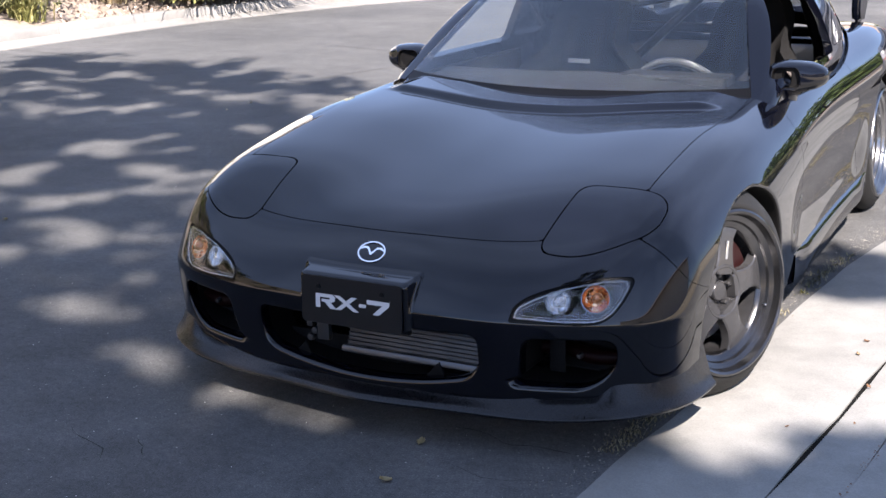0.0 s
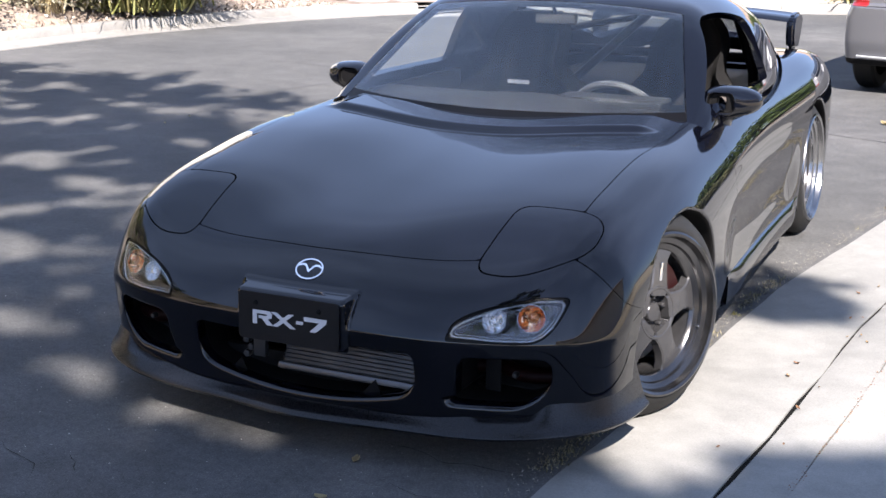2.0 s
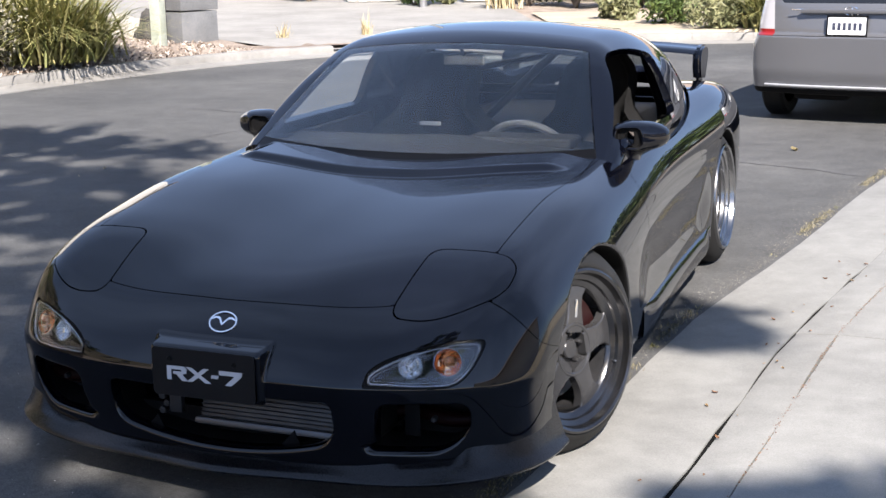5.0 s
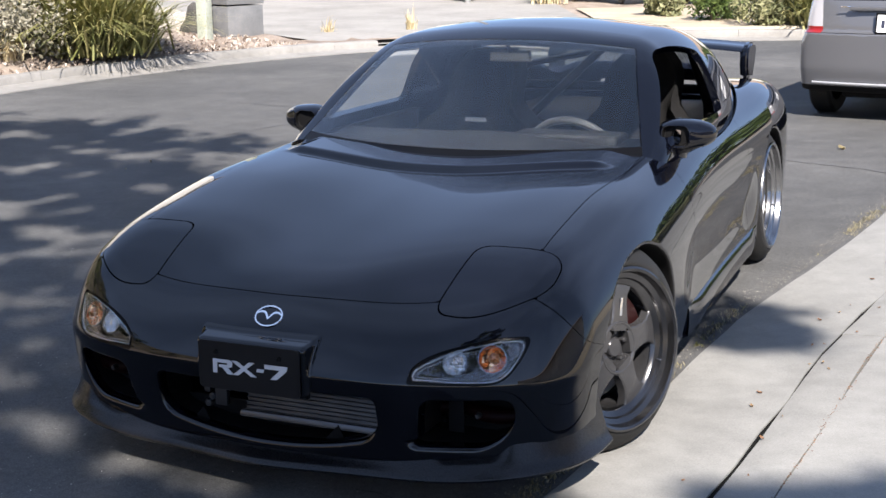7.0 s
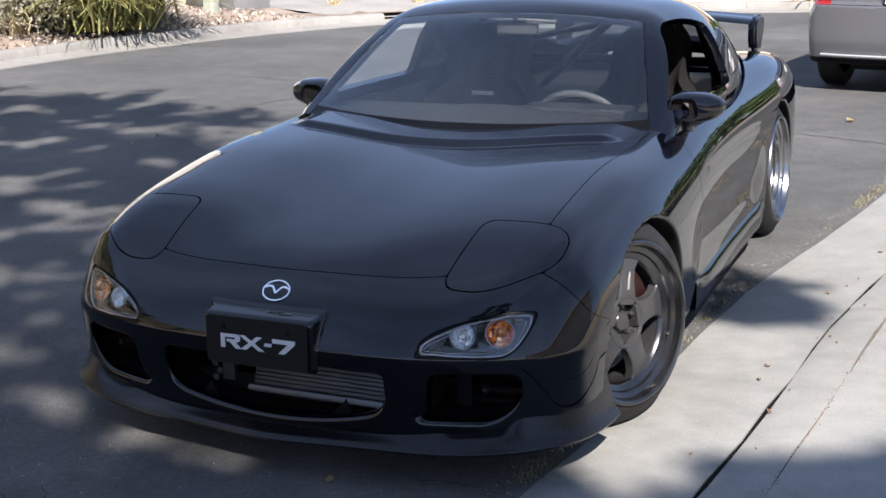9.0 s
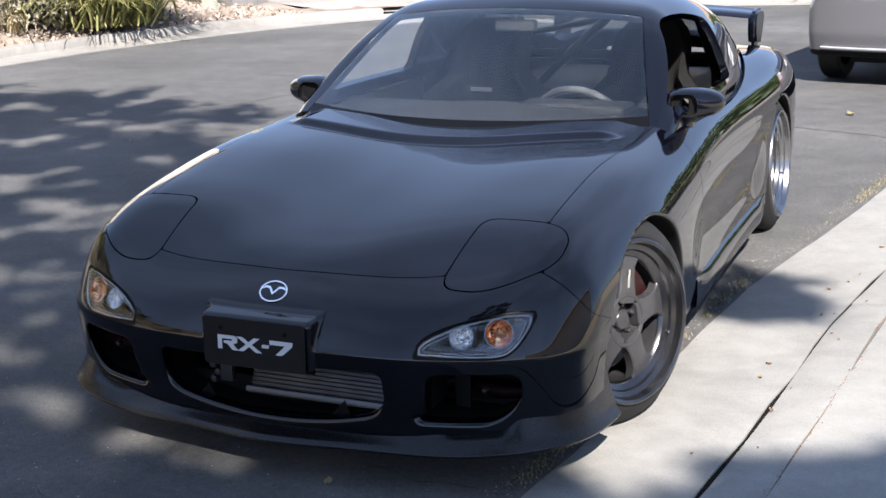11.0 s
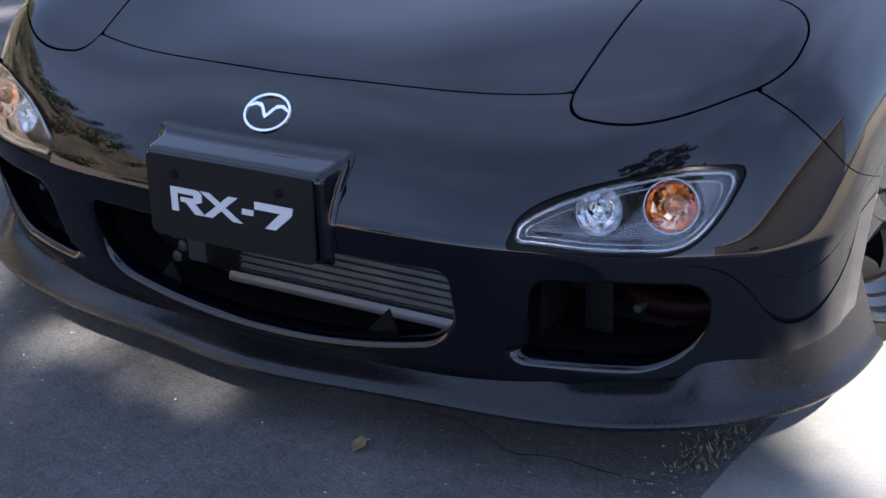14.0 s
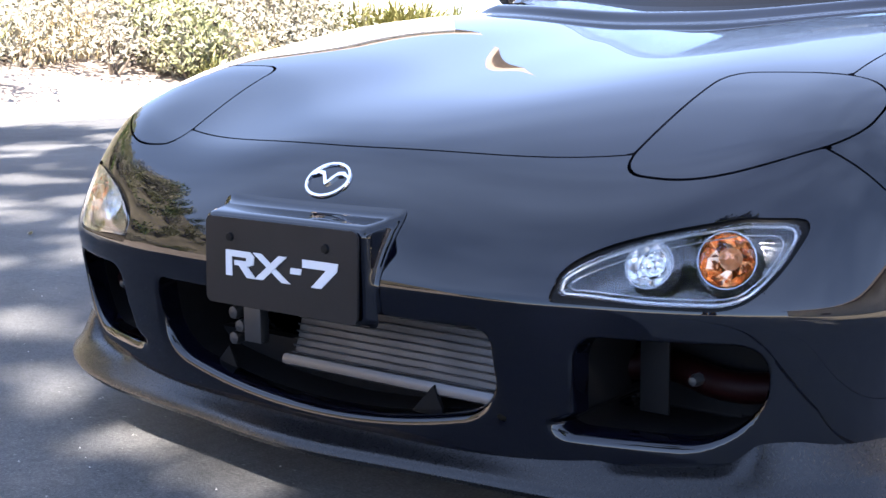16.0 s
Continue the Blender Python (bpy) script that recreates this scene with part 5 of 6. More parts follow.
ROCK = grainy("pale_rock", [(0.3, (0.34, 0.31, 0.28)), (0.6, (0.48, 0.45, 0.41)), (0.8, (0.6, 0.57, 0.53))], 4, 40, (0.7, 0.95), 0.6, 0.01)
DARK_LUMP = grainy("dark_lump", [(0.3, (0.03, 0.03, 0.03)), (0.7, (0.08, 0.075, 0.07))], 5, 40, (0.7, 0.95), 0.6, 0.01)
# The first is a dark lump filling the dark place left of the box.
boulder("low dark lump beside the utility box", (-9.75, 13.4, 0.2), (0.30, 0.26, 0.42), DARK_LUMP, 1)
boulder("pale rounded boulder on the planted bank", (-10.4, 13.6, 0.25), (0.45, 0.40, 0.30), ROCK, 2)
boulder("pale rounded boulder on the planted bank", (-9.9, 12.2, 0.22), (0.30, 0.25, 0.22), ROCK, 3)

# ---- driveway and the houses across the road ----
bm = loft([[(*far_point(k, d), bank_height(k, d) + 0.02 - (0.07 if d < 0.3 else 0)) for d in (0.02, 0.25, 0.6, 1.5, 3, 6, 10, 15, 22, 30)] for k in np.linspace(8.45, 11.0, 18)])
tagged(part("driveway", bm, CONCRETE_PALE, None), "pale concrete driveway across the road", "driveway", kind="structure")
STUCCO = grainy("white_stucco", [(0.3, (0.74, 0.72, 0.68)), (0.7, (0.84, 0.82, 0.78))], 1.5, 50, (0.8, 0.95), 0.3, 0.004)
TILE = grainy("clay_roof", [(0.3, (0.29, 0.22, 0.17)), (0.7, (0.40, 0.32, 0.26))], 3, 30, (0.7, 0.9), 0.5, 0.01)


def house(name, label, at, turn, size, garage=False, ridge=1.5):
    """A low house: walls, pitched roof, a window or a garage door."""
    w, d, h = size
    ob = thing(name, label, "house", pose(*at, 0, 0, turn))
    part("wall", box((w, d, h), (0, d / 2, h / 2 - 0.2)), STUCCO, ob)
    rows = [[(x, -0.5, h - 0.2), (x, d / 2, h + ridge), (x, d + 0.5, h - 0.2), (x, d + 0.5, h - 0.35), (x, d / 2, h + ridge - 0.15), (x, -0.5, h - 0.35)] for x in (-w / 2 - 0.5, w / 2 + 0.5)]
    part("roof", loft(rows, True), TILE, ob)
    if garage:
        door = part("garage_door", box((min(4.6, w * 0.8), 0.06, 2.1), (0, -0.02, 0.9), 0.01), WHITE, ob, "white panelled garage door")
        for z in (0.35, 0.85, 1.35, 1.85):
            part("door_groove", box((min(4.6, w * 0.8) - 0.05, 0.02, 0.02), (0, -0.055, z - 0.1)), BOX_GREY, door)
    else:
        win = part("window", box((1.6, 0.08, 1.1), (w * 0.18, 0.0, 1.5), 0.01), WHITE, ob, "white framed window")
        part("pane", box((1.45, 0.02, 0.95), (w * 0.18, -0.04, 1.5)), principled("far_glass", (0.04, 0.05, 0.06), 0.05), win)
    return ob


house("white_house", "white stucco house with a garage across the road", (-18.4, 15.9, 0.8), 49, (8.4, 8, 8.2), True, 0.25)
house("pale_house", "white stucco house behind shrubs across the road", (-3.6, 31.0, 0.45), 6, (9, 8, 2.9))

# stone-clad garden walls
STONE = grainy("pale_stone", [(0.3, (0.42, 0.40, 0.37)), (0.5, (0.56, 0.54, 0.50)), (0.75, (0.70, 0.68, 0.65))], 6, 60, (0.7, 0.95), 0.5, 0.01, random_tint=0.22)
MORTAR = grainy("mortar", [(0.3, (0.40, 0.38, 0.35)), (0.7, (0.5, 0.48, 0.45))], 4, 70, (0.8, 1), 0.3)


def stone_wall(label, at, turn, length, height, seed):
    r = random.Random(seed)
    ob = thing("stone_wall", label, "wall", pose(*at, 0, 0, turn))
    part("core", box((length, 0.30, height), (0, 0.19, height / 2 - 0.1)), MORTAR, ob)
    shapes = []
    for _ in range(6):
        bm = box((1, 1, 1), (0, 0, 0), 0.16, 2)
        for v in bm.verts:
            v.co += Vector([r.uniform(-0.05, 0.05) for _ in range(3)])
        me = bpy.data.meshes.new("stone")
        bm.to_mesh(me)
        bm.free()
        me.materials.append(STONE)
        shapes.append(me)
    z = -0.05
    while z < height - 0.1:
        h = r.uniform(0.16, 0.27)
        x = -length / 2
        while x < length / 2 - 0.1:
            w = min(r.uniform(0.22, 0.58), length / 2 - x)
            st = new("stone", r.choice(shapes))
            st.parent = ob
            st.matrix_basis = Matrix.Translation((x + w / 2, 0.02, z + h / 2)) @ Matrix.Diagonal((w - 0.02, 0.10 + r.uniform(0, 0.05), h - 0.02, 1))
            x += w
        z += h
    return ob


stone_wall("pale stone-clad garden wall across the road", (-13.8, 23.9, 0.35), 28, 4.4, 1.75, 1)
stone_wall("pale stone-clad pillar beside shrubs across the road", (-10.2, 22.4, 0.35), 20, 1.25, 1.7, 2)
stone_wall("pale stone-clad pillar beside shrubs across the road", (-7.7, 22.6, 0.35), 15, 1.15, 1.6, 3)
for i, (x, y, rad, h, mat, n) in enumerate([(-11.8, 22.4, 0.55, 1.2, GREEN, 1800), (-9.0, 21.6, 0.5, 0.85, GREEN, 1600), (-8.5, 22.0, 0.45, 1.0, OLIVE, 1400), (-6.7, 22.0, 0.6, 0.9, SAGE, 1200), (-5.6, 21.6, 0.9, 1.35, GREEN, 2600), (-4.4, 21.8, 1.0, 1.45, GREEN, 2800), (-3.3, 21.6, 0.6, 0.7, OLIVE, 1500), (-2.6, 22.0, 0.7, 0.75, GREEN, 1500), (-6.2, 23.6, 0.8, 1.6, OLIVE, 1800), (-1.2, 24.0, 1.2, 2.6, GREEN, 3000), (1.0, 24.5, 1.2, 2.3, OLIVE, 2600), (-12.4, 23.3, 0.5, 1.9, GREEN, 1600)]):
    shrub("garden_shrub", "rounded green garden shrub across the road" if mat is GREEN else "dry olive garden shrub across the road", (x, y, 0.3), rad, h, mat, 500 + i, n, 0.06)
tuft("flax_clump", "long-leaved green flax clump across the road", (-1.5, 20.6, 0.22), 0.8, 0.9, OLIVE, 31, 160, 0.03)
tuft("flax_clump", "pale spiky grass clump across the road", (-6.9, 21.0, 0.25), 0.6, 1.1, STRAW, 32, 160, 0.02)
tuft("grass_clump", "small dry weed at the driveway edge", (-7.0, 15.0, 0.14), 0.15, 0.42, STRAW, 33, 40, 0.010)
tuft("grass_clump", "small dry weed at the driveway edge", (-8.0, 14.2, 0.14), 0.18, 0.3, STRAW, 34, 40, 0.010)
for i, (x, y, rad, h, mat) in enumerate([(-2.0, 16.8, 0.5, 0.62, OLIVE), (-2.9, 17.5, 0.55, 0.6, GREEN), (-3.8, 18.3, 0.5, 0.55, OLIVE)]):
    shrub("verge_shrub", "low dusty green shrub on the tan verge", (x, y, 0.14), rad, h, mat, 560 + i, 1300, 0.05)
tuft("flax_clump", "yellow-green flax clump at the end of the verge", (-1.15, 16.75, 0.13), 0.75, 0.85, BLADES, 36, 420, 0.03)
tuft("flax_clump", "yellow-green flax clump at the end of the verge", (-1.7, 17.6, 0.13), 0.6, 0.8, BLADES, 37, 320, 0.03)
pole = thing("lamp_pole", "slim pale metal pole across the road", "pole", pose(-8.55, 21.0, 0.2))
part("shaft", tube([(0, 0, 0), (0, 0, 4.5)], 0.07, 12, 0.8), ALLOY, pole)
part("foot_plate", box((0.3, 0.3, 0.03), (0, 0, 0.03), 0.005), ALLOY, pole)
bm = loft([[(*far_point(k, d), bank_height(k, d) + (0.045 if d > 0.12 else -0.06)) for d in (0.10, 0.17, 0.6, 1, 1.6, 2.5, 3.4, 4.5)] for k in np.linspace(11.05, 14, 24)])
tagged(part("verge", bm, grainy("dry_verge", [(0.3, (0.33, 0.27, 0.20)), (0.7, (0.44, 0.38, 0.29))], 1.5, 40, (0.8, 1), 0.5, 0.01), None), "dry tan verge beyond the far kerb", "verge", kind="structure")

# ---- this side: strip of ground, hedge and a house behind the pavement ----
bm = loft([[(*kerb_point(s, d), z) for d, z in ((2.2, 0.02), (2.25, 0.055), (4, 0.07), (8, 0.1), (20, 0.2), (60, 0.4))] for s in np.linspace(-40, 30, 30)])
tagged(part("front_yard", bm, grainy("dry_yard", [(0.3, (0.36, 0.31, 0.23)), (0.7, (0.5, 0.44, 0.34))], 0.8, 40, (0.8, 1), 0.5, 0.01), None), "dry front yard behind the pavement", "yard", kind="structure")
for i in range(12):
    shrub("hedge_plant", "low dusty olive hedge plant behind the pavement", (5.9 + 0.12 * i**1.5, 8.4 + 2.3 * i, 0.1), 1.2, 1.1, OLIVE, 705 + i, 2000, 0.10)
# Plants added behind the silver car so the door mirrors something dark.
for i in range(6):
    shrub("hedge_plant", "dense dark green hedge plant added behind the silver car for its reflection", (-0.6 + 2.3 * i, 29.5 - 0.5 * i, 0.2), 2.3, 3.0, GREEN, 740 + i, 2600, 0.17)
house("near_house", "tan stucco house behind the dry front yard", (13.2, -3.2, 0.15), -90, (19, 8, 4.4))

# pale ground added behind the camera, mirrored as a bright line on the nose
bm = loft([[(x, y, 0.03 + 0.012 * max(0, -16 - y)) for x in np.linspace(-70, 60, 24)] for y in (-16, -20, -26, -34, -46, -70)])
tagged(part("verge", bm, grainy("added_pale_ground", [(0.3, (0.44, 0.39, 0.30)), (0.7, (0.58, 0.52, 0.42))], 0.6, 30, (0.8, 1), 0.4, 0.01), None), "unseen pale ground added for its reflection in the car's nose", "verge", kind="structure")

# ---- the tree that shades the road ----
origin = Vector((6.4, -13.2, 0.05))
tree = thing("shade_tree", "tall broad street tree with small leaves", "tree", Matrix.Translation(origin))
lean = to_sun / to_sun.z
# Ground ellipses to be sunlit; leaves in the sun's way are removed.
CROWN_GAPS = [(-1.55, -0.38, 0.30, 0.16), (-1.06, -0.64, 0.22, 0.13), (-0.86, -0.78, 0.15, 0.11), (-0.51, -0.82, 0.185, 0.14), (-0.22, -0.87, 0.195, 0.13), (-0.45, -1.05, 0.11, 0.10), (-0.12, -1.30, 0.10, 0.10), (0.84, -0.33, 0.24, 0.27), (0.86, -0.52, 0.13, 0.10), (1.02, -0.10, 0.28, 0.20), (1.25, -0.22, 0.16, 0.16), (0.97, -0.58, 0.20, 0.15)]


def let_sun_through(p, at):
    """Leaves without those cut away to let the sun onto chosen ground spots: a few large gaps, and a ragged pattern of
    small ones.
    """
    gx = p[:, 0] + at.x - lean.x * (p[:, 2] + at.z)
    gy = p[:, 1] + at.y - lean.y * (p[:, 2] + at.z)
    keep_ = np.ones(len(p), bool)
    for x, y, a, b in CROWN_GAPS:
        keep_ &= ((gx - x) / a) ** 2 + ((gy - y) / b) ** 2 > 0.85
    ragged = np.array([noise.noise(Vector((x * 2.3, y * 2.6, 3.1))) + 0.55 * noise.noise(Vector((x * 4.6, y * 5.0, 7.7))) for x, y in zip(gx, gy)])
    return p[keep_ & ((ragged < 0.24) | (gx > -1.7))]


spots = [(-6.3, 4.9, 0.75, 9), (-5.2, 5.2, 0.7, 9), (-4.3, 4.9, 0.55, 9), (-3.6, 3.3, 0.8, 8.6), (-5.0, 3.7, 0.8, 9), (-3.3, 1.8, 0.75, 8.4), (-2.5, 0.9, 0.65, 8.2), (-4.2, 2.3, 0.8, 8.8), (-5.6, 2.2, 0.9, 9), (-2.3, -0.3, 0.6, 8), (-1.6, -0.9, 0.55, 7.8), (-3.3, -0.4, 0.8, 8.2), (-0.9, -1.3, 0.6, 7.6), (-0.1, -1.35, 0.6, 7.4), (0.5, -1.6, 0.6, 7.2), (-2.2, -1.9, 0.9, 8), (0.1, -2.4, 0.8, 7.6), (-4.4, 0.6, 0.8, 8.4), (1.4, -0.92, 0.30, 7), (1.35, -1.4, 0.5, 7), (1.9, -0.75, 0.35, 7), (2.5, -0.9, 0.5, 7), (1.6, -1.1, 0.4, 7), (0.92, 1.22, 0.15, 6.4), (-0.9, -0.45, 0.5, 7.6), (-0.2, -0.7, 0.5, 7.4), (-6.8, 3.4, 0.8, 9), (0.5, -0.9, 0.4, 7.2), (-1.4, 0.4, 0.6, 7.9)]
r = np.random.RandomState(77)
pts, limbs = [], []
for gx, gy, rad, h in spots:
    h += 4.6
    rad *= 0.80 if gx < -2.4 else 1.0
    c = Vector((gx, gy, 0)) + lean * h - origin
    for _ in range(int(9 * rad) + 2):
        q = r.normal(size=3) * (0.55, 0.55, 0.35) * rad
        n = int(300 * rad) + 20
        pts.append(r.normal(size=(n, 3)) * (0.20 * rad + 0.05) + q + np.array(c))
    mid = Vector((0.1 + 0.05 * gx, -2.3, 0)) + lean * (h * 0.86) - origin
    limbs.append(tube([(0, 0, 5.2), (mid.x * 0.4, mid.y * 0.4 - 0.3, 7.4), mid, c], 0.022, 6, 0.2))
limbs = limbs[::2]
part("trunk", tube([(0, 0, -0.1), (0.06, 0.03, 1.5), (-0.05, 0, 3.4), (0, 0, 5.6)], 0.26, 14, 0.6), BARK, tree)
part("limb", join(*limbs), BARK, tree)
leaf_mesh("crown", let_sun_through(np.concatenate(pts), origin), 0.11, GREEN, tree, 9)

# a second tree, unseen, added to shade the road and darken the bumper's reflection
tree = thing("shade_tree", "dense unseen tree added to shade the road", "tree", pose(8.2, -18.6, 0.05))
pts, limbs = [], []
for i in range(9):
    for j in range(5):
        gx, gy, h = -6.2 + 1.15 * i + r.uniform(-0.4, 0.4), -2.9 - 1.15 * j + r.uniform(-0.4, 0.4), 13.5 + r.uniform(-0.8, 1.6)
        c = Vector((gx - 8.2, gy + 18.6, 0)) + lean * h
        for _ in range(9):
            pts.append(r.normal(size=(110, 3)) * 0.28 + r.normal(size=3) * (0.55, 0.55, 0.5) + np.array(c))
        if (i + j) % 4 == 0:
            limbs.append(tube([(0, 0, 5.0), (c.x * 0.2, c.y * 0.2, 8), (c.x * 0.6, c.y * 0.6, 11.5), c], 0.05, 6, 0.2))
part("trunk", tube([(0, 0, -0.1), (0.08, 0.02, 2), (-0.04, 0.05, 4), (0, 0, 6)], 0.30, 14, 0.65), BARK, tree)
part("limb", join(*limbs), BARK, tree)
leaf_mesh("crown", let_sun_through(np.concatenate(pts), Vector((8.2, -18.6, 0.05))), 0.17, GREEN, tree, 19)

# ---- the silver hatchback parked ahead ----
silver = thing("silver_hatchback", "silver hatchback parked ahead at the kerb", "car", pose(0.88, 7.36, 0, 0, 0, -9))
SILVER = principled("silver_paint", (0.140, 0.144, 0.156), 0.34, 0.45, coat=0.6)
s_top = spline([(-0.1, 0.72), (0.06, 0.98), (0.22, 1.13), (0.5, 1.24), (1.0, 1.39), (1.6, 1.47), (2.2, 1.485), (2.8, 1.38), (3.4, 1.05), (3.7, 0.92), (4.3, 0.72), (4.6, 0.55)])


def hatch(x, y, z):
    a = np.abs(x)
    side = a - (0.862 - 0.034 * step(0.60, 0.74, z) - 0.25 * soft(z - 0.85, 0.05) ** 1.0 * 0.85 - 0.3 * soft(0.4 - z, 0.05) ** 2 - 0.06 * np.exp(-((y - 4.4) / 0.5) ** 2))
    rear = 0.10 * (a / 0.86) ** 3 + 0.012 + 0.30 * soft(0.42 - z, 0.03) + 0.05 * step(0.70, 0.745, z) + 0.22 * soft(z - 0.76, 0.02) - y
    f = smax(side, 0.8 * (z - s_top(y)), 0.10)
    f = smax(f, rear, 0.10)
    f = smax(f, 0.235 - z, 0.03)
    wells = np.maximum(0.335 - np.sqrt((y - 0.62) ** 2 + (z - 0.31) ** 2), 0.335 - np.sqrt((y - 3.42) ** 2 + (z - 0.31) ** 2))
    return smax(f, np.minimum(wells, a - 0.6), 0.02)


hv, ht = surface(hatch, steps(-0.92, 0.92, 0.02), np.concatenate([steps(-0.06, 0.62, 0.0125), steps(0.66, 4.66, 0.04)]), steps(0.22, 1.52, 0.0155))
low_glass = lambda a, y, z: smax(smax(0.975 - z, z - 1.095, 0.01), np.maximum(a - 0.615, y - 0.45), 0.03)  # noqa: E731
top_glass = lambda a, y, z: smax(smax(1.150 - z, z - 1.40, 0.02), np.maximum(a - (0.60 - 0.25 * (z - 1.15)), y - 1.2), 0.05)  # noqa: E731
lamp_area = lambda a, y, z: smax(smax(0.715 - z, z - 1.09, 0.02), smax(0.655 + 0.10 * (z - 0.72) - a, np.maximum(a - 0.90, y - (0.16 + 0.35 * (z - 0.70))), 0.02), 0.02)  # noqa: E731
flank = lambda a, y, z: smax(smax(0.95 - z, z - (1.34 - 0.12 * (y - 2.0) ** 2), 0.03), np.maximum(smax(0.75 + 0.9 * (z - 0.95) - y, y - 3.2 + 0.9 * (z - 0.95), 0.03), 0.5 - a), 0.03)  # noqa: E731
v, t = cut(hv, ht, lambda a, y, z: -low_glass(a, y, z), lambda a, y, z: -top_glass(a, y, z), lambda a, y, z: -lamp_area(a, y, z), lambda a, y, z: -flank(a, y, z), lambda a, y, z: 0.285 - z + np.where(y > 0.5, -0.4, 0.0), lambda a, y, z: np.abs(z - 0.715) * -1 + np.where((y < 0.3) & (a < 0.80), 0.003, -1.0))
panel("body_shell", hatch, v, t, SILVER, silver)
DARK_GLASS = principled("tinted_glass", (0.012, 0.014, 0.018), 0.04)
for nm, fn, lab in (("rear_lower_window", low_glass, "dark lower rear window"), ("rear_upper_window", top_glass, "dark sloping rear window"), ("flank_window", flank, "dark side window")):
    v, t = cut(hv, ht, fn)
    if nm == "flank_window":
        for s in (-1, 1):
            panel(nm, hatch, *clip(v, t, -s * v[:, 0]), DARK_GLASS, silver, lab, 0.01)
    else:
        panel(nm, hatch, v, t, DARK_GLASS, silver, lab, 0.01)
for s in (-1, 1):
    v, t = cut(hv, ht, lamp_area)
    v, t = clip(v, t, -s * v[:, 0])
    lamp = panel("tail_lamp", hatch, *cut(v, t, lambda a, y, z: 0.765 - z), principled("clear_tail_lens", (0.36, 0.36, 0.38), 0.12, coat=1.0), silver, "clear tail lamp lens", 0.01)
    panel("red_reflector", hatch, *cut(v, t, lambda a, y, z: z - 0.765), RED, lamp, "red lower reflector", 0.01)
v, t = cut(hv, ht, lambda a, y, z: np.where(y < 0.55, z - 0.280, 1.0))
panel("under_bumper", hatch, v, t, MATTE_BLACK, silver, "dark bumper underside", 0.01)
# The ledge's highlight is coloured in: paler silver than the body.
part("bumper_highlight", loft([[(x, -0.004 + 0.10 * (abs(x) / 0.86) ** 3 + dy, z) for dy, z in ((0.03, 0.297), (0.012, 0.302), (0.008, 0.312), (0.02, 0.322), (0.04, 0.318))] for x in np.linspace(-0.72, 0.72, 25)]), principled("highlight_silver", (0.34, 0.35, 0.37), 0.4, 0.3), silver, "lower bumper ledge, its highlight put into a paler colour")
part("garnish", box((0.86, 0.03, 0.035), (0, 0.062, 0.915), 0.01, 2), SILVER, silver)
tag = part("number_plate", prism(rounded(0.305, 0.152, 0.012), 0.004, "xz"), WHITE, silver, "white number plate with a worn row of bars", m=pose(-0.05, 0.040, 0.80, -8))
part("plate_frame", join(*[box((w, 0.006, h), (x, -0.002, z)) for w, h, x, z in ((0.325, 0.014, 0, 0.078), (0.325, 0.018, 0, -0.078), (0.012, 0.16, 0.158, 0), (0.012, 0.16, -0.158, 0))]), MATTE_BLACK, tag, "black plate frame", False, m=pose(-0.05, 0.040, 0.80, -8))
for k in range(6):
    part("plate_bar", box((0.026, 0.002, 0.060), (-0.105 + 0.042 * k, -0.002, -0.005)), principled("plate_blue", (0.03, 0.035, 0.06), 0.5), tag, "dark bar", False, m=pose(-0.05, 0.040, 0.80, -8))
ring = turned([(0.040, -0.004), (0.044, 0.0), (0.049, -0.004)], 32, "y")
part("badge", ring, CHROME, silver, "chrome oval badge", m=pose(-0.02, 0.060, 0.915, 0) @ Matrix.Diagonal((1.3, 1, 0.8, 1)))
part("badge_bar", box((0.012, 0.006, 0.06), (0, 0, 0), 0.002), CHROME, silver, "chrome badge bar", m=pose(-0.02, 0.057, 0.915))
part("name_strip", box((0.11, 0.003, 0.016), (-0.45, 0.058, 0.925), 0.001), CHROME, silver, "small chrome name strip")
for x, y in ((-0.74, 0.62), (0.74, 0.62), (-0.74, 3.42), (0.74, 3.42)):
    w = new("road_wheel")
    w.parent = silver
    w.matrix_basis = pose(x, y, 0.31, 0, 0, 0 if x > 0 else 180)
    part("tyre", turned([(0.20, 0.075), (0.23, 0.095), (0.285, 0.092), (0.308, 0.07), (0.31, 0.0), (0.308, -0.07), (0.285, -0.092), (0.20, -0.075)], 40), RUBBER, w, "black tyre")
    part("rim", turned([(0.205, 0.07), (0.20, 0.085), (0.19, 0.075), (0.10, 0.055), (0.0005, 0.06)], 32), ALLOY, w, "silver wheel disc")
part("exhaust_box", box((0.45, 0.2, 0.12), (-0.30, 0.35, 0.235), 0.03), MATTE_BLACK, silver, "dark exhaust box")
part("floor_pan", box((1.5, 4.0, 0.04), (0, 2.3, 0.26)), MATTE_BLACK, silver)

# ---- cracks, weeds, leaves ----
CRACK = principled("crack_black", (0.012, 0.012, 0.012), 0.95)


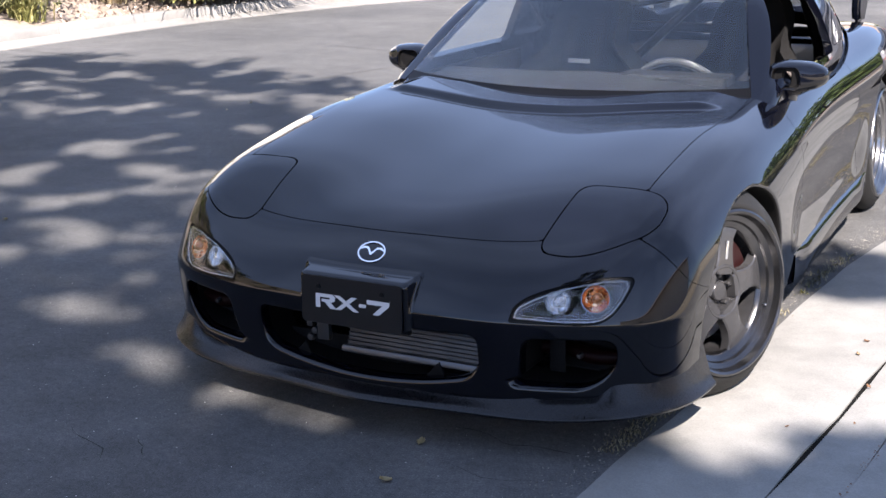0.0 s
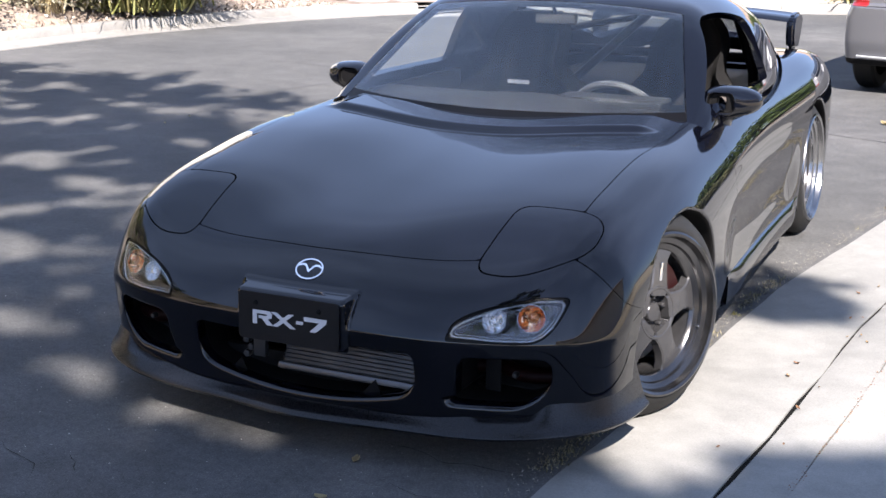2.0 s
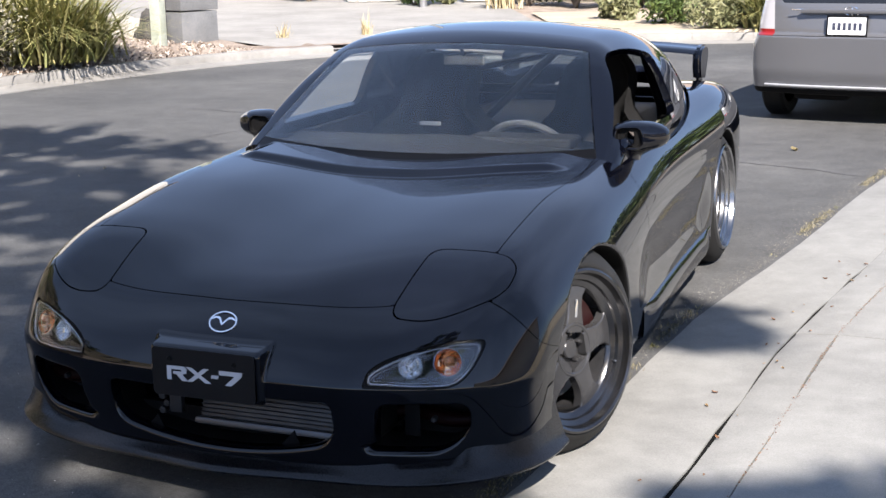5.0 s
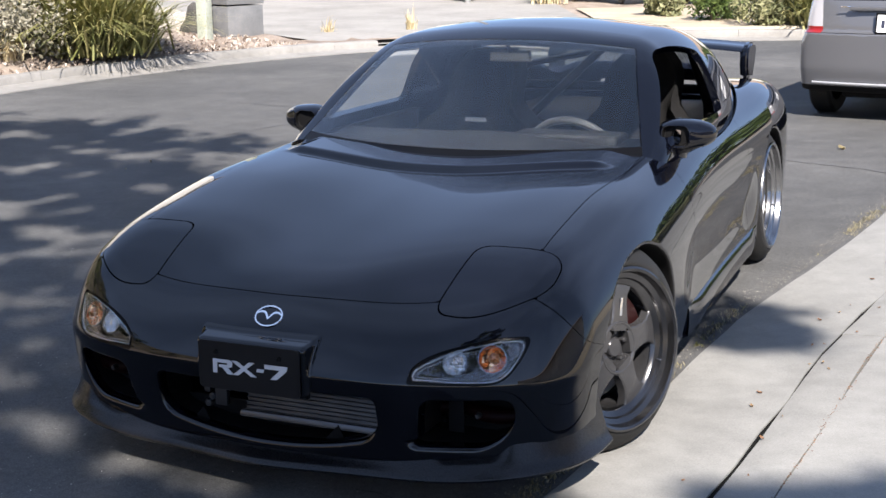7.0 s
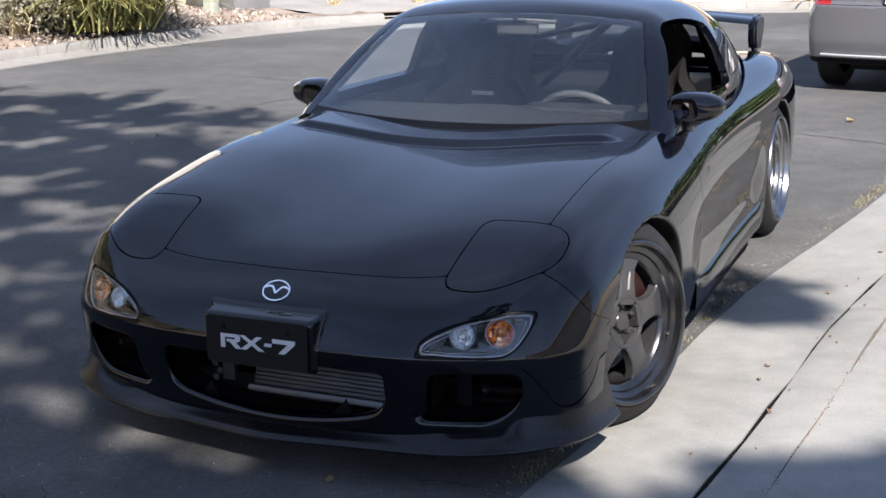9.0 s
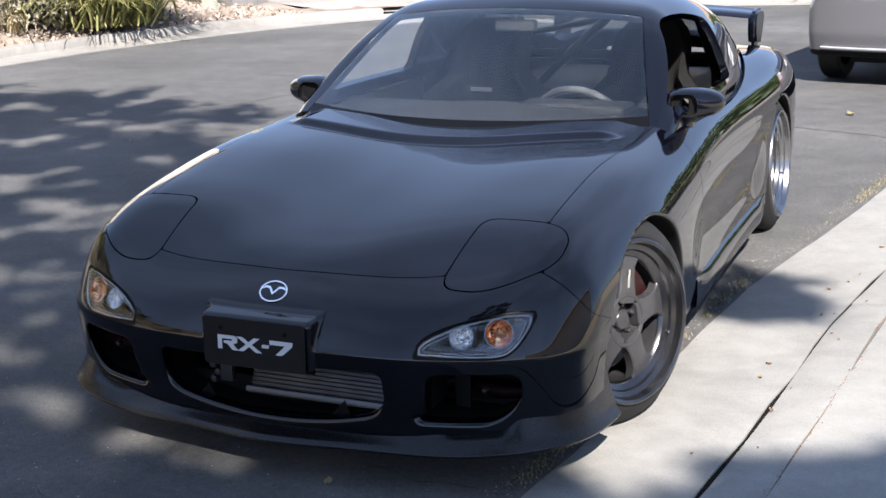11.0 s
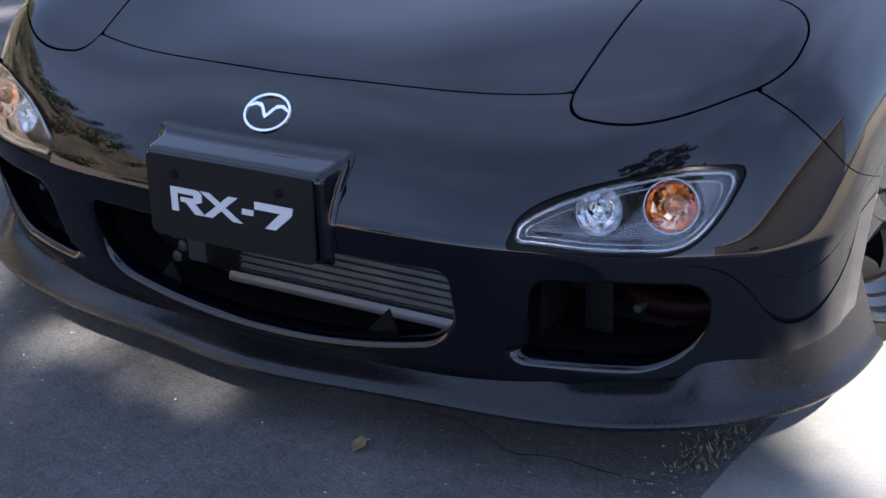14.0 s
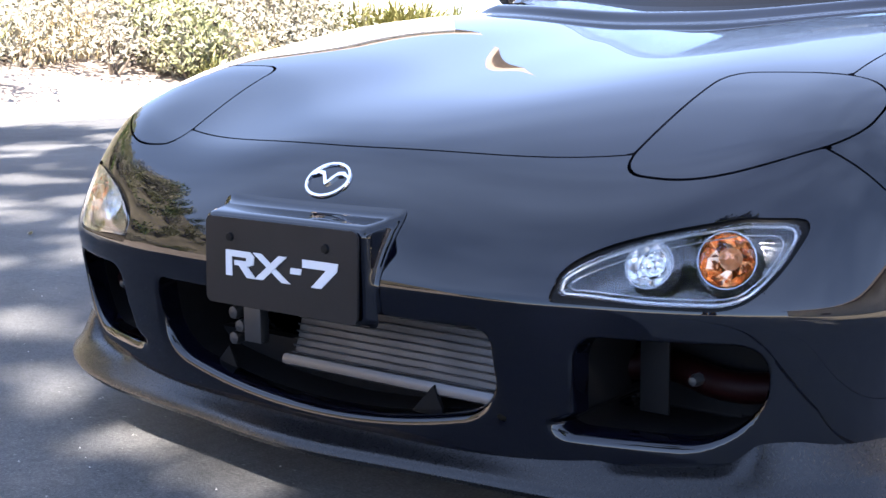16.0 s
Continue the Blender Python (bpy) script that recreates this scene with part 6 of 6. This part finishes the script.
def crack(label, points, width, seed, z=0.0035, material=CRACK):
    """A thin uneven dark crack along points on the road."""
    r = random.Random(seed)
    line = []
    for (x0, y0), (x1, y1) in zip(points, points[1:]):
        n = max(2, int(math.hypot(x1 - x0, y1 - y0) / 0.05))
        line += [(x0 + (x1 - x0) * i / n, y0 + (y1 - y0) * i / n) for i in range(n)]
    line.append(points[-1])
    rows, wander = [], 0.0
    for i, (x, y) in enumerate(line):
        a, b = line[max(0, i - 1)], line[min(len(line) - 1, i + 1)]
        tx, ty = b[0] - a[0], b[1] - a[1]
        ln = math.hypot(tx, ty) or 1
        wander = wander * 0.8 + r.uniform(-0.012, 0.012)
        w = width * r.uniform(0.25, 1.0) * min(1, 0.2 + 4 * min(i, len(line) - 1 - i) / len(line))
        px_, py_ = -ty / ln, tx / ln
        rows.append([(x + px_ * (wander + s * w), y + py_ * (wander + s * w), z) for s in (-0.5, 0.5)])
    return tagged(part("crack", loft(rows), material, None), label, "crack", kind="structure")


crack("fine dark crack in the asphalt", [(0.16, -0.74), (0.236, -0.746), (0.30, -0.765), (0.395, -0.802), (0.449, -0.799), (0.52, -0.793), (0.595, -0.808), (0.66, -0.80)], 0.0045, 4)
crack("fine dark crack in the asphalt", [(0.30, -0.98), (0.44, -1.04), (0.56, -1.00), (0.62, -0.98)], 0.003, 1)
crack("fine dark crack in the asphalt", [(-0.79, -1.25), (-0.70, -1.295), (-0.60, -1.33), (-0.55, -1.40)], 0.005, 2)
crack("fine dark crack in the asphalt", [(-0.55, -1.22), (-0.50, -1.26), (-0.45, -1.30)], 0.0045, 3)
SEAM = principled("tar_seam", (0.055, 0.055, 0.058), 0.9)
for i, line in enumerate([[(-8.4, 5.88), (-6.15, 5.6), (-5.6, 5.2)], [(-5.7, 7.35), (-4.5, 7.05), (-3.0, 6.9), (-1.2, 6.5), (0.2, 6.24), (0.8, 6.07)], [(-4.2, 4.9), (-3.9, 6.0), (-3.4, 6.8)], [(-0.6, 5.7), (0.39, 5.34), (0.8, 5.2), (1.35, 4.95)]]):
    crack("faint tar seam in the asphalt", line, 0.024, 40 + i, 0.003, SEAM)

# dry weeds, grit and leaves along the joints
r = np.random.RandomState(3)
v, f = [], []
for _ in range(5200):
    s = r.uniform(-1.3, 6.5) if r.rand() < 0.94 else r.uniform(-1.2, -0.2)
    if noise.noise(Vector((s * 1.3, 0, 5))) < 0.05:
        continue
    x, y = kerb_point(s, r.normal() * 0.020 - 0.014)
    a, h = r.uniform(0, math.tau), r.uniform(0.004, 0.016)
    k = len(v)
    dx, dy = math.cos(a), math.sin(a)
    v += [(x - dy * 0.002, y + dx * 0.002, 0.0), (x + dy * 0.002, y - dx * 0.002, 0.0), (x + dx * h * 0.8, y + dy * h * 0.8, h)]
    f.append((k, k + 1, k + 2))
weeds = mesh_object("edge_weeds", np.array(v), f, leaf_material("edge_straw", (0.06, 0.055, 0.03), (0.18, 0.16, 0.09), (0.36, 0.32, 0.22), 0.9), None, "", False)
tagged(weeds, "dry weeds along the joint of asphalt and concrete", "weeds", kind="stuff")

for i, (s, d, h) in enumerate([(0.55, -0.01, 0.05), (0.95, 0.0, 0.045), (1.02, 0.01, 0.035), (1.55, 0.0, 0.04), (2.6, -0.01, 0.035), (3.3, 0.0, 0.03), (3.9, -0.01, 0.04)]):
    tuft("joint_weed", "small yellow-green weed in the joint beside the kerb concrete", (*kerb_point(s, d), 0.004), h * 0.9, h, BLADES, 900 + i, 46, 0.004)


def scatter(name, label, category, seed, n, place, size, material, z=0.004):
    r = np.random.RandomState(seed)
    v, f = [], []
    for _ in range(n):
        x, y, z0 = place(r)
        s = size * r.uniform(0.5, 1.5)
        k = len(v)
        a = r.uniform(0, math.tau)
        for j in range(3):
            b = a + j * math.tau / 3 + r.uniform(-0.5, 0.5)
            v.append((x + s * math.cos(b), y + s * math.sin(b), z0))
        v.append((x, y, z0 + s * 0.8))
        f += [(k, k + 1, k + 3), (k + 1, k + 2, k + 3), (k + 2, k, k + 3)]
    return tagged(mesh_object(name, np.array(v), f, material, None, "", False), label, category, kind="stuff")


def by_edge(r):
    s = r.uniform(-2.5, 6)
    x, y = kerb_point(s, -abs(r.normal()) * 0.06 + 0.01)
    return x, y, 0.002


def on_road(r):
    return r.uniform(-2.5, 0.6), r.uniform(-2.2, 0.0), 0.001


def by_joint(r):
    s = r.uniform(-1.0, 4)
    x, y = kerb_point(s, 0.6185 + r.normal() * 0.005)
    return x, y, 0.026


GRIT = leaf_material("grit_mix", (0.07, 0.065, 0.06), (0.15, 0.14, 0.12), (0.30, 0.28, 0.25), 0.9)
scatter("edge_grit", "grit and dirt along the edge of the asphalt", "grit", 41, 3600, by_edge, 0.0026, GRIT)
scatter("road_grit", "small pale stones loose on the asphalt", "grit", 42, 260, on_road, 0.0022, leaf_material("pale_grit", (0.3, 0.29, 0.27), (0.42, 0.4, 0.38), (0.55, 0.53, 0.5), 0.9))
scatter("joint_litter", "brown leaf crumbs in the pavement joint", "litter", 43, 420, by_joint, 0.0026, leaf_material("brown_crumbs", (0.10, 0.05, 0.03), (0.2, 0.11, 0.07), (0.3, 0.2, 0.13), 0.9))
LEAVES = [principled(n, c, 0.7) for n, c in (("pale_leaf", (0.42, 0.35, 0.20)), ("brown_leaf", (0.30, 0.17, 0.10)), ("tan_leaf", (0.42, 0.30, 0.18)))]


def fallen_leaf(at, size, kind, seed):
    """One curled dry leaf."""
    r = random.Random(seed)
    bm = bmesh.new()
    rows = []
    for i in range(6):
        q = i / 5
        w = size * 0.42 * math.sin(math.pi * (0.06 + 0.9 * q)) ** 0.8
        lift = size * (0.05 + 0.8 * (q - 0.4) ** 2)
        rows.append([bm.verts.new(((q - 0.5) * size * 1.5, s * w, lift + size * 0.30 * abs(s))) for s in (-1, -0.5, 0, 0.5, 1)])
    for a, b in zip(rows, rows[1:]):
        for j in range(4):
            bm.faces.new((a[j], a[j + 1], b[j + 1], b[j]))
    bmesh.ops.solidify(bm, geom=bm.faces[:], thickness=0.0008)
    ob = part("fallen_leaf", bm, LEAVES[kind], None)
    ob.matrix_basis = pose(*at, r.uniform(-12, 12), r.uniform(-12, 12), r.uniform(0, 360))
    return tagged(ob, ("pale dry leaf lying on the asphalt", "brown curled leaf on the concrete", "tan dry leaf on the concrete")[kind], "leaf", "fallen leaves")


fallen_leaf((0.186, -0.907, 0.001), 0.026, 0, 1)
fallen_leaf((0.22, -1.16, 0.001), 0.022, 0, 2)
fallen_leaf((0.65, 5.97, 0.001), 0.05, 0, 3)
rng = random.Random(5)
for i in range(26):
    s, d = rng.uniform(-0.4, 3.8), rng.uniform(0.30, 0.52)
    x, y = kerb_point(s, d)
    fallen_leaf((x, y, 0.010 + (0.006 if d > 0.45 else 0)), rng.uniform(0.007, 0.014), rng.choice((1, 1, 2)), 10 + i)
for i in range(7):
    fallen_leaf((rng.uniform(-4, -1.2), rng.uniform(-0.5, 4), 0.001), rng.uniform(0.015, 0.03), 0, 60 + i)
